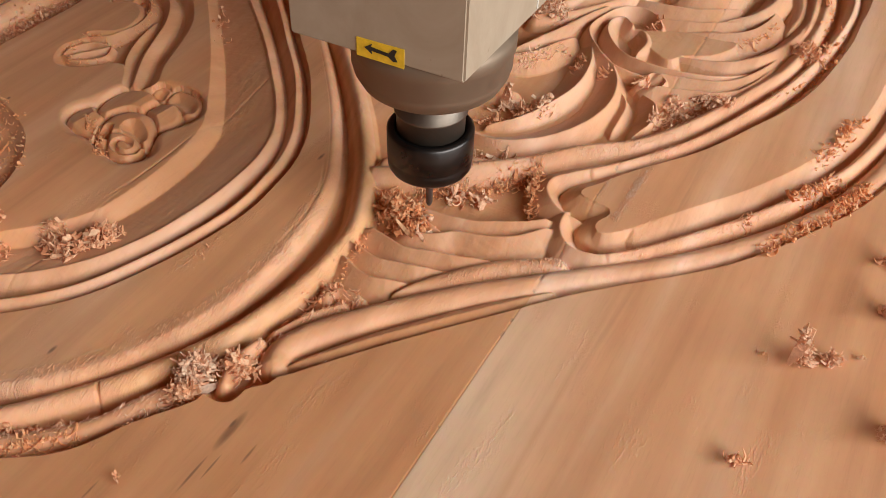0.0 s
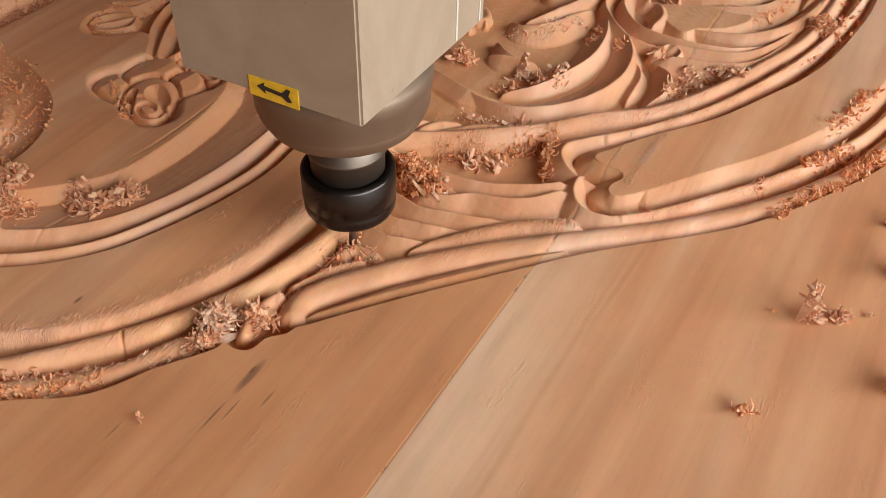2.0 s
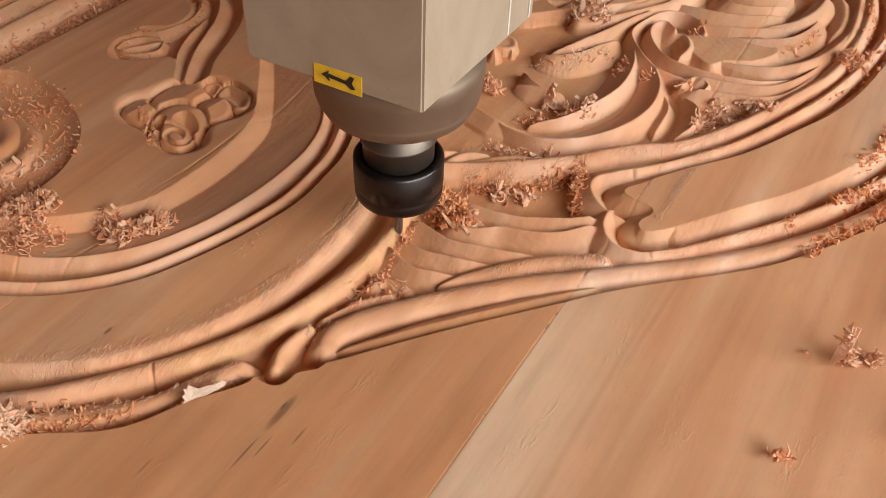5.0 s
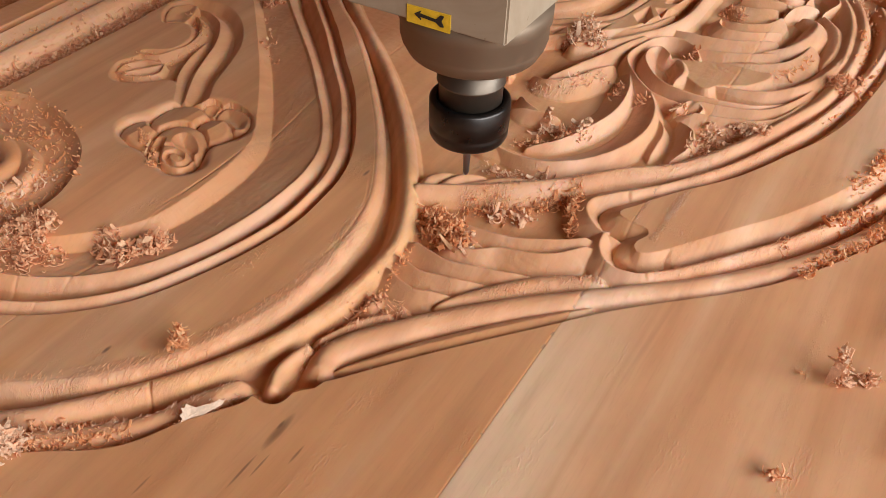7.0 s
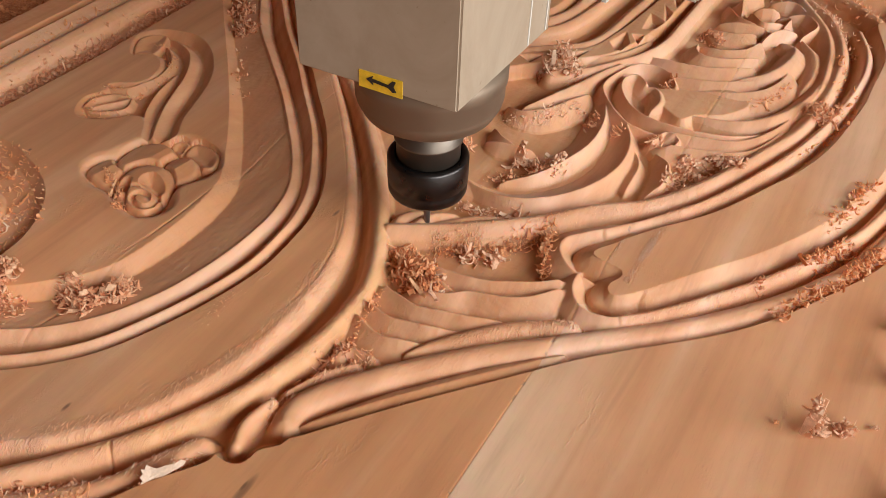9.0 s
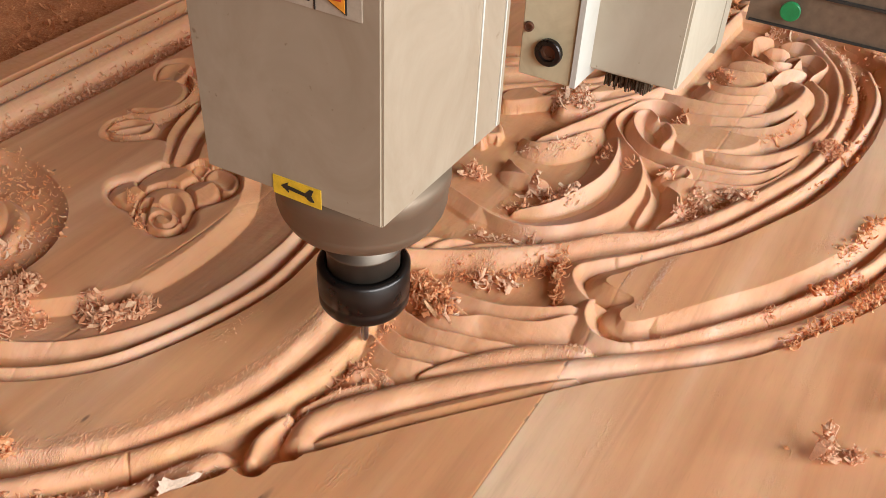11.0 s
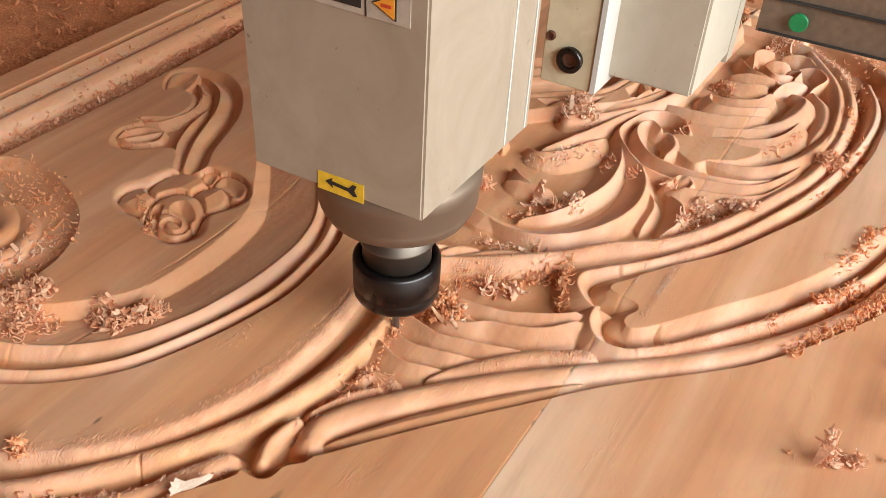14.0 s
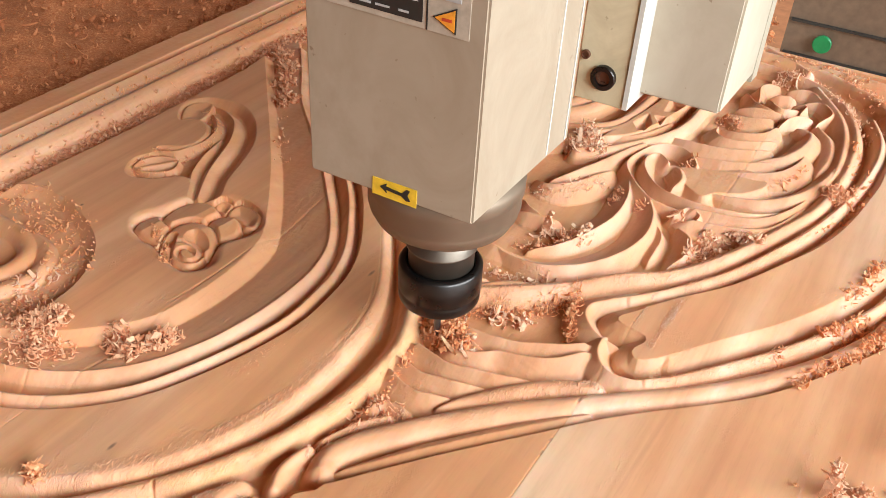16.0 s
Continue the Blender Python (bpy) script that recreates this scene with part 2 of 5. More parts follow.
WOOD = panel_wood()
# paler for fresh cutting, and with the lit slopes' paleness put into the colour
WOOD_CUT_LIT = panel_wood("fresh_cut_lit_wood", (1.12, 1.20, 1.40))
WOOD_RIM = panel_wood("rim_wood", (1.16, 1.30, 1.36))
CHIP = chip_wood("fresh_shavings", (0.97, 0.75, 0.54), (0.92, 0.52, 0.30))
CHIP_PALE = chip_wood("pale_shavings", (0.97, 0.84, 0.70), (0.95, 0.67, 0.48))
CHIP_DARK = chip_wood("orange_shavings", (0.97, 0.70, 0.44), (0.92, 0.46, 0.21))
FLAKE = chip_wood("white_flake_wood", (0.93, 0.80, 0.70), (0.90, 0.75, 0.63))
DUST = chip_wood("bed_sawdust", (0.82, 0.42, 0.20), (0.55, 0.19, 0.07))
CREAM = painted_metal("cream_paint", (0.40, 0.314, 0.232), 0.42, 0.5)
CREAM2 = painted_metal("cream_cover_paint", (0.55, 0.475, 0.37), 0.5, 0.35)
CHIPPED = painted_metal("chipped_cream_paint", (0.74, 0.63, 0.42), 0.5, 0.9)
WHITE = painted_metal("white_sheet_paint", (0.66, 0.62, 0.56), 0.45, 0.2)
STEEL = bare_metal("turned_steel", (0.12, 0.10, 0.085), 0.36)
# dusty; the wood's brown reflection is put into the base colour as well
NOSE_STEEL = bare_metal("spindle_nose_steel", (0.18, 0.130, 0.093), 0.5, dusty=0.5)
BLACK_OXIDE = bare_metal("black_oxide_steel", (0.045, 0.043, 0.045), 0.23, dusty=0.08)
CUTTER = bare_metal("carbide", (0.22, 0.21, 0.21), 0.25, dusty=0.15)
YELLOW = plain("yellow_sticker", (0.80, 0.50, 0.03), 0.35)
BLACK = plain("black_print", (0.02, 0.018, 0.017), 0.45)
PRINT = plain("grey_print", (0.45, 0.43, 0.42), 0.5)
ORANGE = plain("orange_sticker", (0.85, 0.33, 0.03), 0.35)
RED = plain("red_print", (0.55, 0.06, 0.02), 0.4)
FOIL = plain("label_foil", (0.46, 0.38, 0.30), 0.4)
GREEN = plain("green_button", (0.02, 0.22, 0.07), 0.4)
DARK = plain("dark_machine_paint", (0.03, 0.028, 0.027), 0.5)
GREY = plain("grey_machine_paint", (0.17, 0.113, 0.077), 0.5)
BRISTLE = plain("brush_bristle", (0.09, 0.055, 0.03), 0.7, grain_scale=900, vary=0.6)
RUST = plain("rusty_bolt", (0.16, 0.07, 0.04), 0.55, 0.5)
# for unseen walls and ceiling; the red is chosen to redden the fill light
FILL_WALL = plain("red_fill_wall", (0.22, 0.088, 0.038), 0.9, grain_scale=6)
DUSTY_BED = plain("bed_under_sawdust", (0.50, 0.20, 0.085), 0.9, grain_scale=90)
# for the unseen floor, browned to warm the fill light
FILL_FLOOR = plain("concrete", (0.20, 0.115, 0.07), 0.9, grain_scale=10)


# ---- mesh helpers ----
def thing(name, at, label, category, group=""):
    ob = new(name)
    ob.matrix_world = Matrix.Translation(at)
    return tagged(ob, label, category, group)


def part(name, bm, material, parent, label="", smooth=False):
    me = bpy.data.meshes.new(name)
    bm.to_mesh(me)
    bm.free()
    me.materials.append(material)
    if smooth:
        me.shade_smooth()
    ob = new(name, me)
    if parent is not None:
        ob.parent = parent
    if label:
        ob["label"] = label
    return ob


def solid(points, low, high):
    """A prism over a plan outline."""
    bm = bmesh.new()
    a = [bm.verts.new((x, y, low)) for x, y in points]
    b = [bm.verts.new((x, y, high)) for x, y in points]
    n = len(points)
    bm.faces.new(a[::-1])
    bm.faces.new(b)
    for i in range(n):
        bm.faces.new((a[i], a[(i + 1) % n], b[(i + 1) % n], b[i]))
    bmesh.ops.recalc_face_normals(bm, faces=bm.faces)
    return bm


def bevelled(bm, width, segments=2):
    bmesh.ops.bevel(bm, geom=list(bm.edges), offset=width, segments=segments, affect="EDGES", clamp_overlap=True)
    return bm


def box(cx, cy, cz, sx, sy, sz, turn=0.0, bev=0.0):
    c, s = math.cos(turn), math.sin(turn)
    pts = [(cx + c * x - s * y, cy + s * x + c * y) for x, y in
           ((-sx / 2, -sy / 2), (sx / 2, -sy / 2), (sx / 2, sy / 2), (-sx / 2, sy / 2))]
    bm = solid(pts, cz - sz / 2, cz + sz / 2)
    return bevelled(bm, bev) if bev else bm


def turned(profile, steps=64):
    """A solid of revolution from (radius, height) rows."""
    bm = bmesh.new()
    rings = []
    for r, z in profile:
        if r < 1e-6:
            rings.append([bm.verts.new((0, 0, z))])
        else:
            rings.append([bm.verts.new((r * math.cos(2 * math.pi * k / steps), r * math.sin(2 * math.pi * k / steps), z)) for k in range(steps)])
    for p, q in zip(rings, rings[1:]):
        for k in range(steps):
            j = (k + 1) % steps
            if len(p) == 1 and len(q) == 1:
                continue
            if len(p) == 1:
                bm.faces.new((p[0], q[j], q[k]))
            elif len(q) == 1:
                bm.faces.new((p[k], p[j], q[0]))
            else:
                bm.faces.new((p[k], p[j], q[j], q[k]))
    bmesh.ops.recalc_face_normals(bm, faces=bm.faces)
    return bm


def plate(origin, ux, uz, points, depth):
    """A thin plate on an upright face: plan points along ux (horizontal) and uz (up), raised by depth."""
    o, x, z = Vector(origin), Vector(ux), Vector(uz)
    n = x.cross(z).normalized()
    bm = bmesh.new()
    a = [bm.verts.new(o + x * u + z * v) for u, v in points]
    b = [bm.verts.new(o + x * u + z * v + n * depth) for u, v in points]
    k = len(points)
    bm.faces.new(b)
    bm.faces.new(a[::-1])
    for i in range(k):
        bm.faces.new((a[i], a[(i + 1) % k], b[(i + 1) % k], b[i]))
    bmesh.ops.recalc_face_normals(bm, faces=bm.faces)
    return bm


# ---- the carved panel: a height field over (along the grain, across the boards) ----
CELL = 0.00063
GX, GY = math.cos(GRAIN), math.sin(GRAIN)
A0, A1, B0, B1 = 0.13, 0.945, -0.563, 0.260
NA, NB = int(round((A1 - A0) / CELL)) + 1, int(round((B1 - B0) / CELL)) + 1
AX = A0 + CELL * np.arange(NA)
BX = B0 + CELL * np.arange(NB)
AA, BB = np.meshgrid(AX, BX, indexing="ij")
WX, WY = AA * GX + BB * GY, AA * GY - BB * GX
FAR = 9.0


def spline(points, step=2.0, closed=False):
    """Catmull-Rom through plan points in millimetres; returns metres."""
    p = np.array(points, float)
    if closed:
        p = np.vstack([p[-1], p, p[0], p[1]])
    else:
        p = np.vstack([2 * p[0] - p[1], p, 2 * p[-1] - p[-2]])
    out = []
    for i in range(1, len(p) - 2):
        n = max(2, int(np.hypot(*(p[i + 1] - p[i])) / step))
        t = np.linspace(0, 1, n, endpoint=False)[:, None]
        out.append(0.5 * (2 * p[i] + (p[i + 1] - p[i - 1]) * t + (2 * p[i - 1] - 5 * p[i] + 4 * p[i + 1] - p[i + 2]) * t ** 2
                          + (3 * p[i] - p[i - 1] - 3 * p[i + 1] + p[i + 2]) * t ** 3))
    if not closed:
        out.append(p[-2:-1])
    return np.vstack(out) / 1000


def near(curve, reach, closed=False):
    """Signed distance (positive to the right of the way) and the share of length, as far as reach."""
    pts = np.vstack([curve, curve[:1]]) if closed else curve
    a, b = pts @ (GX, GY), pts @ (GY, -GX)
    dist, share = np.full((NA, NB), FAR), np.zeros((NA, NB))
    length = np.concatenate([[0], np.cumsum(np.hypot(np.diff(a), np.diff(b)))])
    total = max(length[-1], 1e-9)
    for k in range(len(a) - 1):
        i0, i1 = np.searchsorted(AX, (min(a[k], a[k + 1]) - reach, max(a[k], a[k + 1]) + reach))
        j0, j1 = np.searchsorted(BX, (min(b[k], b[k + 1]) - reach, max(b[k], b[k + 1]) + reach))
        if i0 >= i1 or j0 >= j1:
            continue
        da, db = a[k + 1] - a[k], b[k + 1] - b[k]
        l2 = max(da * da + db * db, 1e-12)
        pa, pb = AA[i0:i1, j0:j1] - a[k], BB[i0:i1, j0:j1] - b[k]
        t = np.clip((pa * da + pb * db) / l2, 0, 1)
        ra, rb = pa - t * da, pb - t * db
        d = np.sqrt(ra * ra + rb * rb)
        side = np.where(da * rb - db * ra >= 0, 1.0, -1.0)
        old = dist[i0:i1, j0:j1]
        hit = d < np.abs(old)
        old[hit] = (d * side)[hit]
        sh = share[i0:i1, j0:j1]
        sh[hit] = ((length[k] + t * math.sqrt(l2)) / total)[hit]
    return dist, share


def inside(curve):
    """Cells within a closed outline."""
    a, b = curve @ (GX, GY), curve @ (GY, -GX)
    mask = np.zeros((NA, NB), bool)
    for k in range(len(a)):
        a1, b1, a2, b2 = a[k], b[k], a[(k + 1) % len(a)], b[(k + 1) % len(a)]
        i0, i1 = np.searchsorted(AX, (min(a1, a2), max(a1, a2)))
        if i0 >= i1:
            continue
        cross = b1 + (AX[i0:i1] - a1) * (b2 - b1) / (a2 - a1)
        mask[i0:i1] ^= BX[None, :] > cross[:, None]
    return mask


def smooth(x):
    x = np.clip(x, 0, 1)
    return x * x * (3 - 2 * x)


HEIGHT = np.zeros((NA, NB))
MOTIF = np.zeros((NA, NB), np.int8)


def sink(outline, depth, wall, shape=1.0, is_curve=False, motif=None):
    """Cut a pocket into the board; its wall slopes in over that many millimetres."""
    c = outline if is_curve else spline(outline, closed=True)
    m = inside(c)
    d, _ = near(c, wall / 1000 + 0.002, True)
    cut = -depth / 1000 * np.minimum(1, np.abs(d) / (wall / 1000)) ** shape
    HEIGHT[m] = np.minimum(HEIGHT, cut)[m]
    if motif is not None:
        MOTIF[m] = motif
    return m


def raise_field(curve, slope, depth, top=0.0, shape=1.0):
    """A plateau left standing, with a cove of that width round it."""
    m = inside(curve)
    d, _ = near(curve, slope / 1000 + 0.002, True)
    q = np.clip(np.abs(d) / (slope / 1000), 0, 1)
    edge = top / 1000 - depth / 1000 * (1 - (1 - q) ** shape)
    edge = np.where(m, top / 1000, np.where(q < 1, edge, -1.0))
    HEIGHT[:] = np.maximum(HEIGHT, edge)
    MOTIF[m] = 0


def ridge(points, wl, wr, top, base, ends="", power=2.0, motif=None, skirt=1.3, rise=(0, 0), hollow=0.0, blunt=0.72):
    """A bead or leaf blade along a curve: widths to its left and right, crest and foot heights in millimetres. ends: s or e taper the start or end."""
    c = spline(points)
    reach = max(wl, wr) / 1000 * 1.9
    d, u = near(c, reach)
    w = np.where(d >= 0, wr, wl) / 1000
    f = np.ones_like(u)
    if "s" in ends:
        f = f * np.clip(np.sqrt(np.clip(u / 0.32, 0, 1)), 0.12, 1)
    if "e" in ends:
        f = f * np.clip(np.sqrt(np.clip((1 - u) / 0.32, 0, 1)), 0.12, 1)
    w = w * f
    q = np.abs(d) / w
    crest = (top + rise[0] * (1 - u) + rise[1] * u) / 1000
    crest = base / 1000 + (crest - base / 1000) * (0.35 + 0.65 * f)
    face = np.clip(1 - q, 0, 1) ** hollow if hollow else np.clip(1 - q ** power, 0, 1) ** blunt
    h = np.where(q < 1, base / 1000 + (crest - base / 1000) * face, base / 1000 - (np.abs(d) - w) * skirt)
    h = np.where(np.abs(d) < reach, h, -1.0)
    up = h > HEIGHT
    HEIGHT[up] = h[up]
    if motif is not None:
        MOTIF[up & (q < 1)] = motif


def dome(cx, cy, rx, ry, turn, top, base, tip=0.0, motif=None, power=2.0):
    """A petal: a bulging ellipse that leans by tip millimetres along its long axis."""
    cx, cy, rx, ry = cx / 1000, cy / 1000, rx / 1000, ry / 1000
    c, s = math.cos(radians(turn)), math.sin(radians(turn))
    x, y = (WX - cx) * c + (WY - cy) * s, -(WX - cx) * s + (WY - cy) * c
    q = np.sqrt((x / rx) ** 2 + (y / ry) ** 2)
    h = base / 1000 + (top - base) / 1000 * np.sqrt(np.clip(1 - q ** power, 0, 1)) + tip / 1000 * x / rx
    up = (q < 1) & (h > HEIGHT)
    HEIGHT[up] = h[up]
    if motif is not None:
        MOTIF[up] = motif


def petal(outline, top, foot, edge=2.5, lean=0.0, toward=-33.0, cup=0.0, motif=None, ditch=0.0, roof=0.0, ridge_at=0.0):
    """A petal with a crisp outline: rounded over edge millimetres, rising by lean towards the far side of toward (degrees), hollowed by cup in its middle or falling by roof to both sides of a crest, with a ditch round it."""
    c = spline(outline, 1.0, closed=True)
    m = inside(c)
    mid = c.mean(axis=0)
    size = np.hypot(*(c - mid).T).mean()
    d, _ = near(c, 0.03, True)
    d = np.abs(d) * 1000
    q = np.clip(d / edge, 0, 1)
    way = ((WX - mid[0]) * math.cos(radians(toward)) + (WY - mid[1]) * math.sin(radians(toward))) / size
    h = foot + (top - foot) * np.sqrt(1 - (1 - q) ** 2) - lean * way - cup * smooth(d / (size * 700)) - roof * np.abs(way - ridge_at)
    if ditch:
        r = ~m & (d < 1.6)
        HEIGHT[r] -= (ditch * (1 - d / 1.6) / 1000)[r]
    HEIGHT[m] = (h / 1000)[m]
    if motif is not None:
        MOTIF[m] = motif


def groove(points, width, depth, ends=""):
    """A narrow cut below the present surface."""
    d, u = near(spline(points), width / 1000)
    f = np.ones_like(u)
    if "s" in ends:
        f = f * np.clip(u / 0.3, 0, 1)
    if "e" in ends:
        f = f * np.clip((1 - u) / 0.3, 0, 1)
    HEIGHT[:] -= np.where(np.abs(d) < width / 1000, depth / 1000 * f * (1 - (np.abs(d) / (width / 1000)) ** 2), 0)


def shifted(points, by):
    """Plan points moved to the left of their way by so many millimetres."""
    p = np.array(points, float)
    t = np.gradient(p, axis=0)
    t /= np.hypot(t[:, 0], t[:, 1])[:, None]
    return p + np.stack([-t[:, 1], t[:, 0]], 1) * by


# outline of all that the cutter has sunk below the board's face
FRONT = [(-420, 210), (-300, 245), (-200, 285), (-127, 311), (-84, 320), (-58, 337), (-42, 346), (-35.5, 350.5), (-34, 353.5), (-31.5, 351.8), (-27.9, 350.1), (-23.7, 349.8), (-20, 351.8), (-16.6, 357.2), (-12, 359.3), (-7.7, 361), (-4.5, 364.8), (1, 367.2), (13.2, 373.6), (46, 390), (89, 409.5),
         (129, 427), (186, 446), (217, 460), (250, 481), (290, 512), (340, 570), (390, 650), (430, 760), (440, 860)]
front = spline(FRONT)
sink(np.vstack([front, [(0.46, 1.2), (-0.3, 1.35), (-0.75, 0.4)]]), 11.5, 10, 0.8, is_curve=True)
# steep scalloped wall where the two mouldings part
sink([(-39, 378), (-38.5, 364), (-34.4, 354.2), (-31.7, 352.3), (-27.9, 350.6), (-23.7, 350.3), (-20, 352.4), (-16.9, 358), (-12, 360), (-7.5, 362), (-6, 370), (-14, 386), (-26, 388)], 8.5, 3.0, 0.8)

# shallow facet that leads from the uncut face down to the rail's groove
ridge(shifted([(2, 367.6), (13.2, 373.6), (46, 390), (89, 409.5), (118, 422)], 7), 4, 6.5, -1.5, -3.6, "se", motif=0, hollow=0.9, skirt=2.0)

# left field: a plain plateau inside the ring
LEFT_EDGE = [(-147, 790), (-130, 733), (-105, 650), (-92, 600), (-83, 553), (-83, 535), (-90, 511), (-103, 484), (-121, 460), (-150, 446), (-180, 440), (-230, 440), (-300, 452)]
left_edge = spline(LEFT_EDGE)
left_field = np.vstack([left_edge, [(-0.36, 0.47), (-0.345, 0.36), (-0.2553, 0.560), (-0.205, 0.655), (-0.155, 0.762)]])
raise_field(left_field, 9.5, 9.0, 0.0, 1.15)
# the ring's beads
RING_B = [(-122, 812), (-111, 770), (-100, 723), (-84, 682), (-66, 637), (-53, 597), (-45, 569), (-41, 542), (-44, 519), (-51, 500), (-62, 479), (-75, 460), (-88, 445), (-109, 428), (-134, 417), (-161, 413), (-190, 416), (-260, 430)]
RING_C = [(-108, 815), (-95, 770), (-82, 726), (-64, 677), (-52, 639), (-40, 602), (-34, 573), (-30, 541), (-32, 516), (-38, 497), (-46, 478), (-57, 461), (-77, 438), (-104, 414), (-128, 402), (-153, 396), (-180, 396), (-250, 402)]
RING_D = [(-92, 830), (-80, 780), (-66, 729), (-44, 680), (-29, 635), (-18, 595), (-11, 564), (-6, 530), (-4, 504), (-6, 484), (-11, 464), (-21, 437), (-37, 409), (-58, 386), (-81, 368), (-98, 359), (-120, 352), (-144, 348), (-190, 346), (-260, 350)]
RING_E = [(-80, 830), (-66, 770), (-51, 722), (-30, 674), (-15, 637), (-2, 597), (7, 561), (13, 527), (16, 497), (16, 472), (12, 456), (3, 436), (-8, 418), (-29, 392), (-51, 373), (-72, 359), (-93, 348), (-115, 338), (-136, 331), (-200, 315)]
ridge(RING_B, 3, 33, -1.2, -9.0, motif=0, hollow=1.0)
ridge(RING_B, 6.0, 5.8, -0.4, -6.6, motif=1, power=1.22, blunt=0.95)
ridge(RING_C, 5.8, 5.4, -0.2, -6.6, motif=1, power=1.22, blunt=0.95)


def band(inner, outer, off_in, off_out):
    """A plan outline between two curves, each moved to its left by so many millimetres."""
    out = []
    for pts, off in ((inner, off_in), (outer, off_out)):
        c = spline(pts)
        t = np.gradient(c, axis=0)
        t /= np.hypot(t[:, 0], t[:, 1])[:, None]
        out.append(c + np.stack([-t[:, 1], t[:, 0]], 1) * off / 1000)
    return np.vstack([out[0], out[1][::-1]])


raise_field(band(RING_C, RING_D, 8.9, -1.5), 3.0, 7.0, 0.0, 1.2)
ridge(RING_D, 5, 6.4, -0.1, -7.0, motif=1, power=1.8)
ridge(RING_E, 5.6, 6.4, -0.8, -7.5, motif=1, power=1.8)
ridge(RING_E[6:17], 5.6, 6.4, -0.79, -7.5, motif=10, power=1.8)
# outer bead along the ring's foot
ridge([(-220, 296), (-160, 311), (-131, 320), (-98, 328), (-75, 337), (-61, 347), (-50, 355.5), (-43, 360.5)], 5, 6, -2.0, -6.5, motif=1)
# little twin scroll where the two mouldings part
ridge([(-17, 385), (-20.5, 381), (-24.1, 375.6), (-26.5, 369.7), (-27, 361)], 4.2, 4.4, -0.9, -8.5, motif=1)

# long moulding in front of the right panel, with its rolled end
RAIL = [(-8.5, 375), (-7.5, 381), (-3, 388), (9, 396.8), (22, 403.4), (42, 412.6), (74, 425), (102, 433), (130, 441), (159, 449), (188, 459), (219, 473), (253, 493), (290, 524), (335, 580), (378, 660), (405, 760), (410, 850)]
ridge(RAIL, 7.6, 8.4, -0.6, -8.0, motif=2, power=1.9)
# bead that starts on the inner rim, rolls round the heart and comes back
HEART = [(344, 779), (342, 749), (333, 720), (317, 689), (294, 653), (268, 620), (245, 596), (205, 560), (169, 537), (150, 527.5), (140, 523)]
LOBE = [(146, 525.8), (138.3, 522.9), (127.5, 518.6), (118.5, 514), (114.8, 508.5), (114.4, 502.3), (116.4, 494.9), (120.5, 488.4), (126.3, 484.3), (133.5, 481.8)]
LOBE2 = [(123.2, 484.3), (121.0, 479), (120.2, 472.9), (121.5, 465.6), (125.1, 459.7), (131.6, 456.1), (140.1, 455.1), (151.7, 458)]
HEART2 = [(144, 455.3), (160, 460.5), (190, 475), (223, 493), (258, 517), (292, 547), (330, 600), (365, 680), (385, 760), (388, 850)]
RIM = [(20, 512), (57, 517), (103, 529), (136, 543), (170, 553), (208, 579), (249, 617), (273, 642), (297, 681), (313, 716), (324, 748), (328, 785), (322, 817), (310, 840), (285, 862), (250, 880)]
# right field and its heart-shaped end
R_TOP = [(360, 790), (352, 740), (331, 696), (318, 670), (287, 622), (263, 594), (241, 575), (203, 545), (168, 526), (152, 516.5), (141, 509), (134, 505), (132, 500.5), (135.5, 496.8), (140.5, 493.7), (145.3, 490.4), (146.5, 487), (144.8, 483.3), (139.5, 478.8), (138, 473.5), (141, 470.2), (149, 471.5), (161, 478),
         (193, 496), (227, 515), (264, 543), (300, 580), (335, 640), (358, 710), (366, 780)]
raise_field(spline(R_TOP, closed=True), 6.5, 8.0, 0.0, 1.5)
ridge([(158, 476), (165, 480), (193, 496), (227, 515), (264, 543), (300, 580), (335, 640), (358, 710)], 2, 9.5, 0.0, -8.5, motif=0, hollow=0.75, skirt=2.0)
raise_field(spline([(160, 516), (152, 513.5), (141, 507.5), (134.5, 504), (133, 500.5), (136.2, 497.2), (140.9, 494.2), (145.8, 490.8), (147.2, 487), (145.4, 482.8), (141, 478.8), (141.5, 477.5), (160, 490)], closed=True), 11.5, 8.0, 0.0, 0.75)
ridge(LOBE, 6.2, 9.5, -0.8, -7.6, "e", motif=2, hollow=0.9)
ridge(LOBE2, 5.8, 9.0, -0.9, -7.6, motif=2, hollow=0.9)
ridge(HEART, 5.8, 4.8, -0.6, -8.5, motif=2, power=1.45)
ridge(HEART2, 4.4, 4.6, -0.6, -8.5, motif=2, power=1.8)
ridge(RIM, 7.5, 6.0, -0.6, -8.0, motif=2, power=1.5)

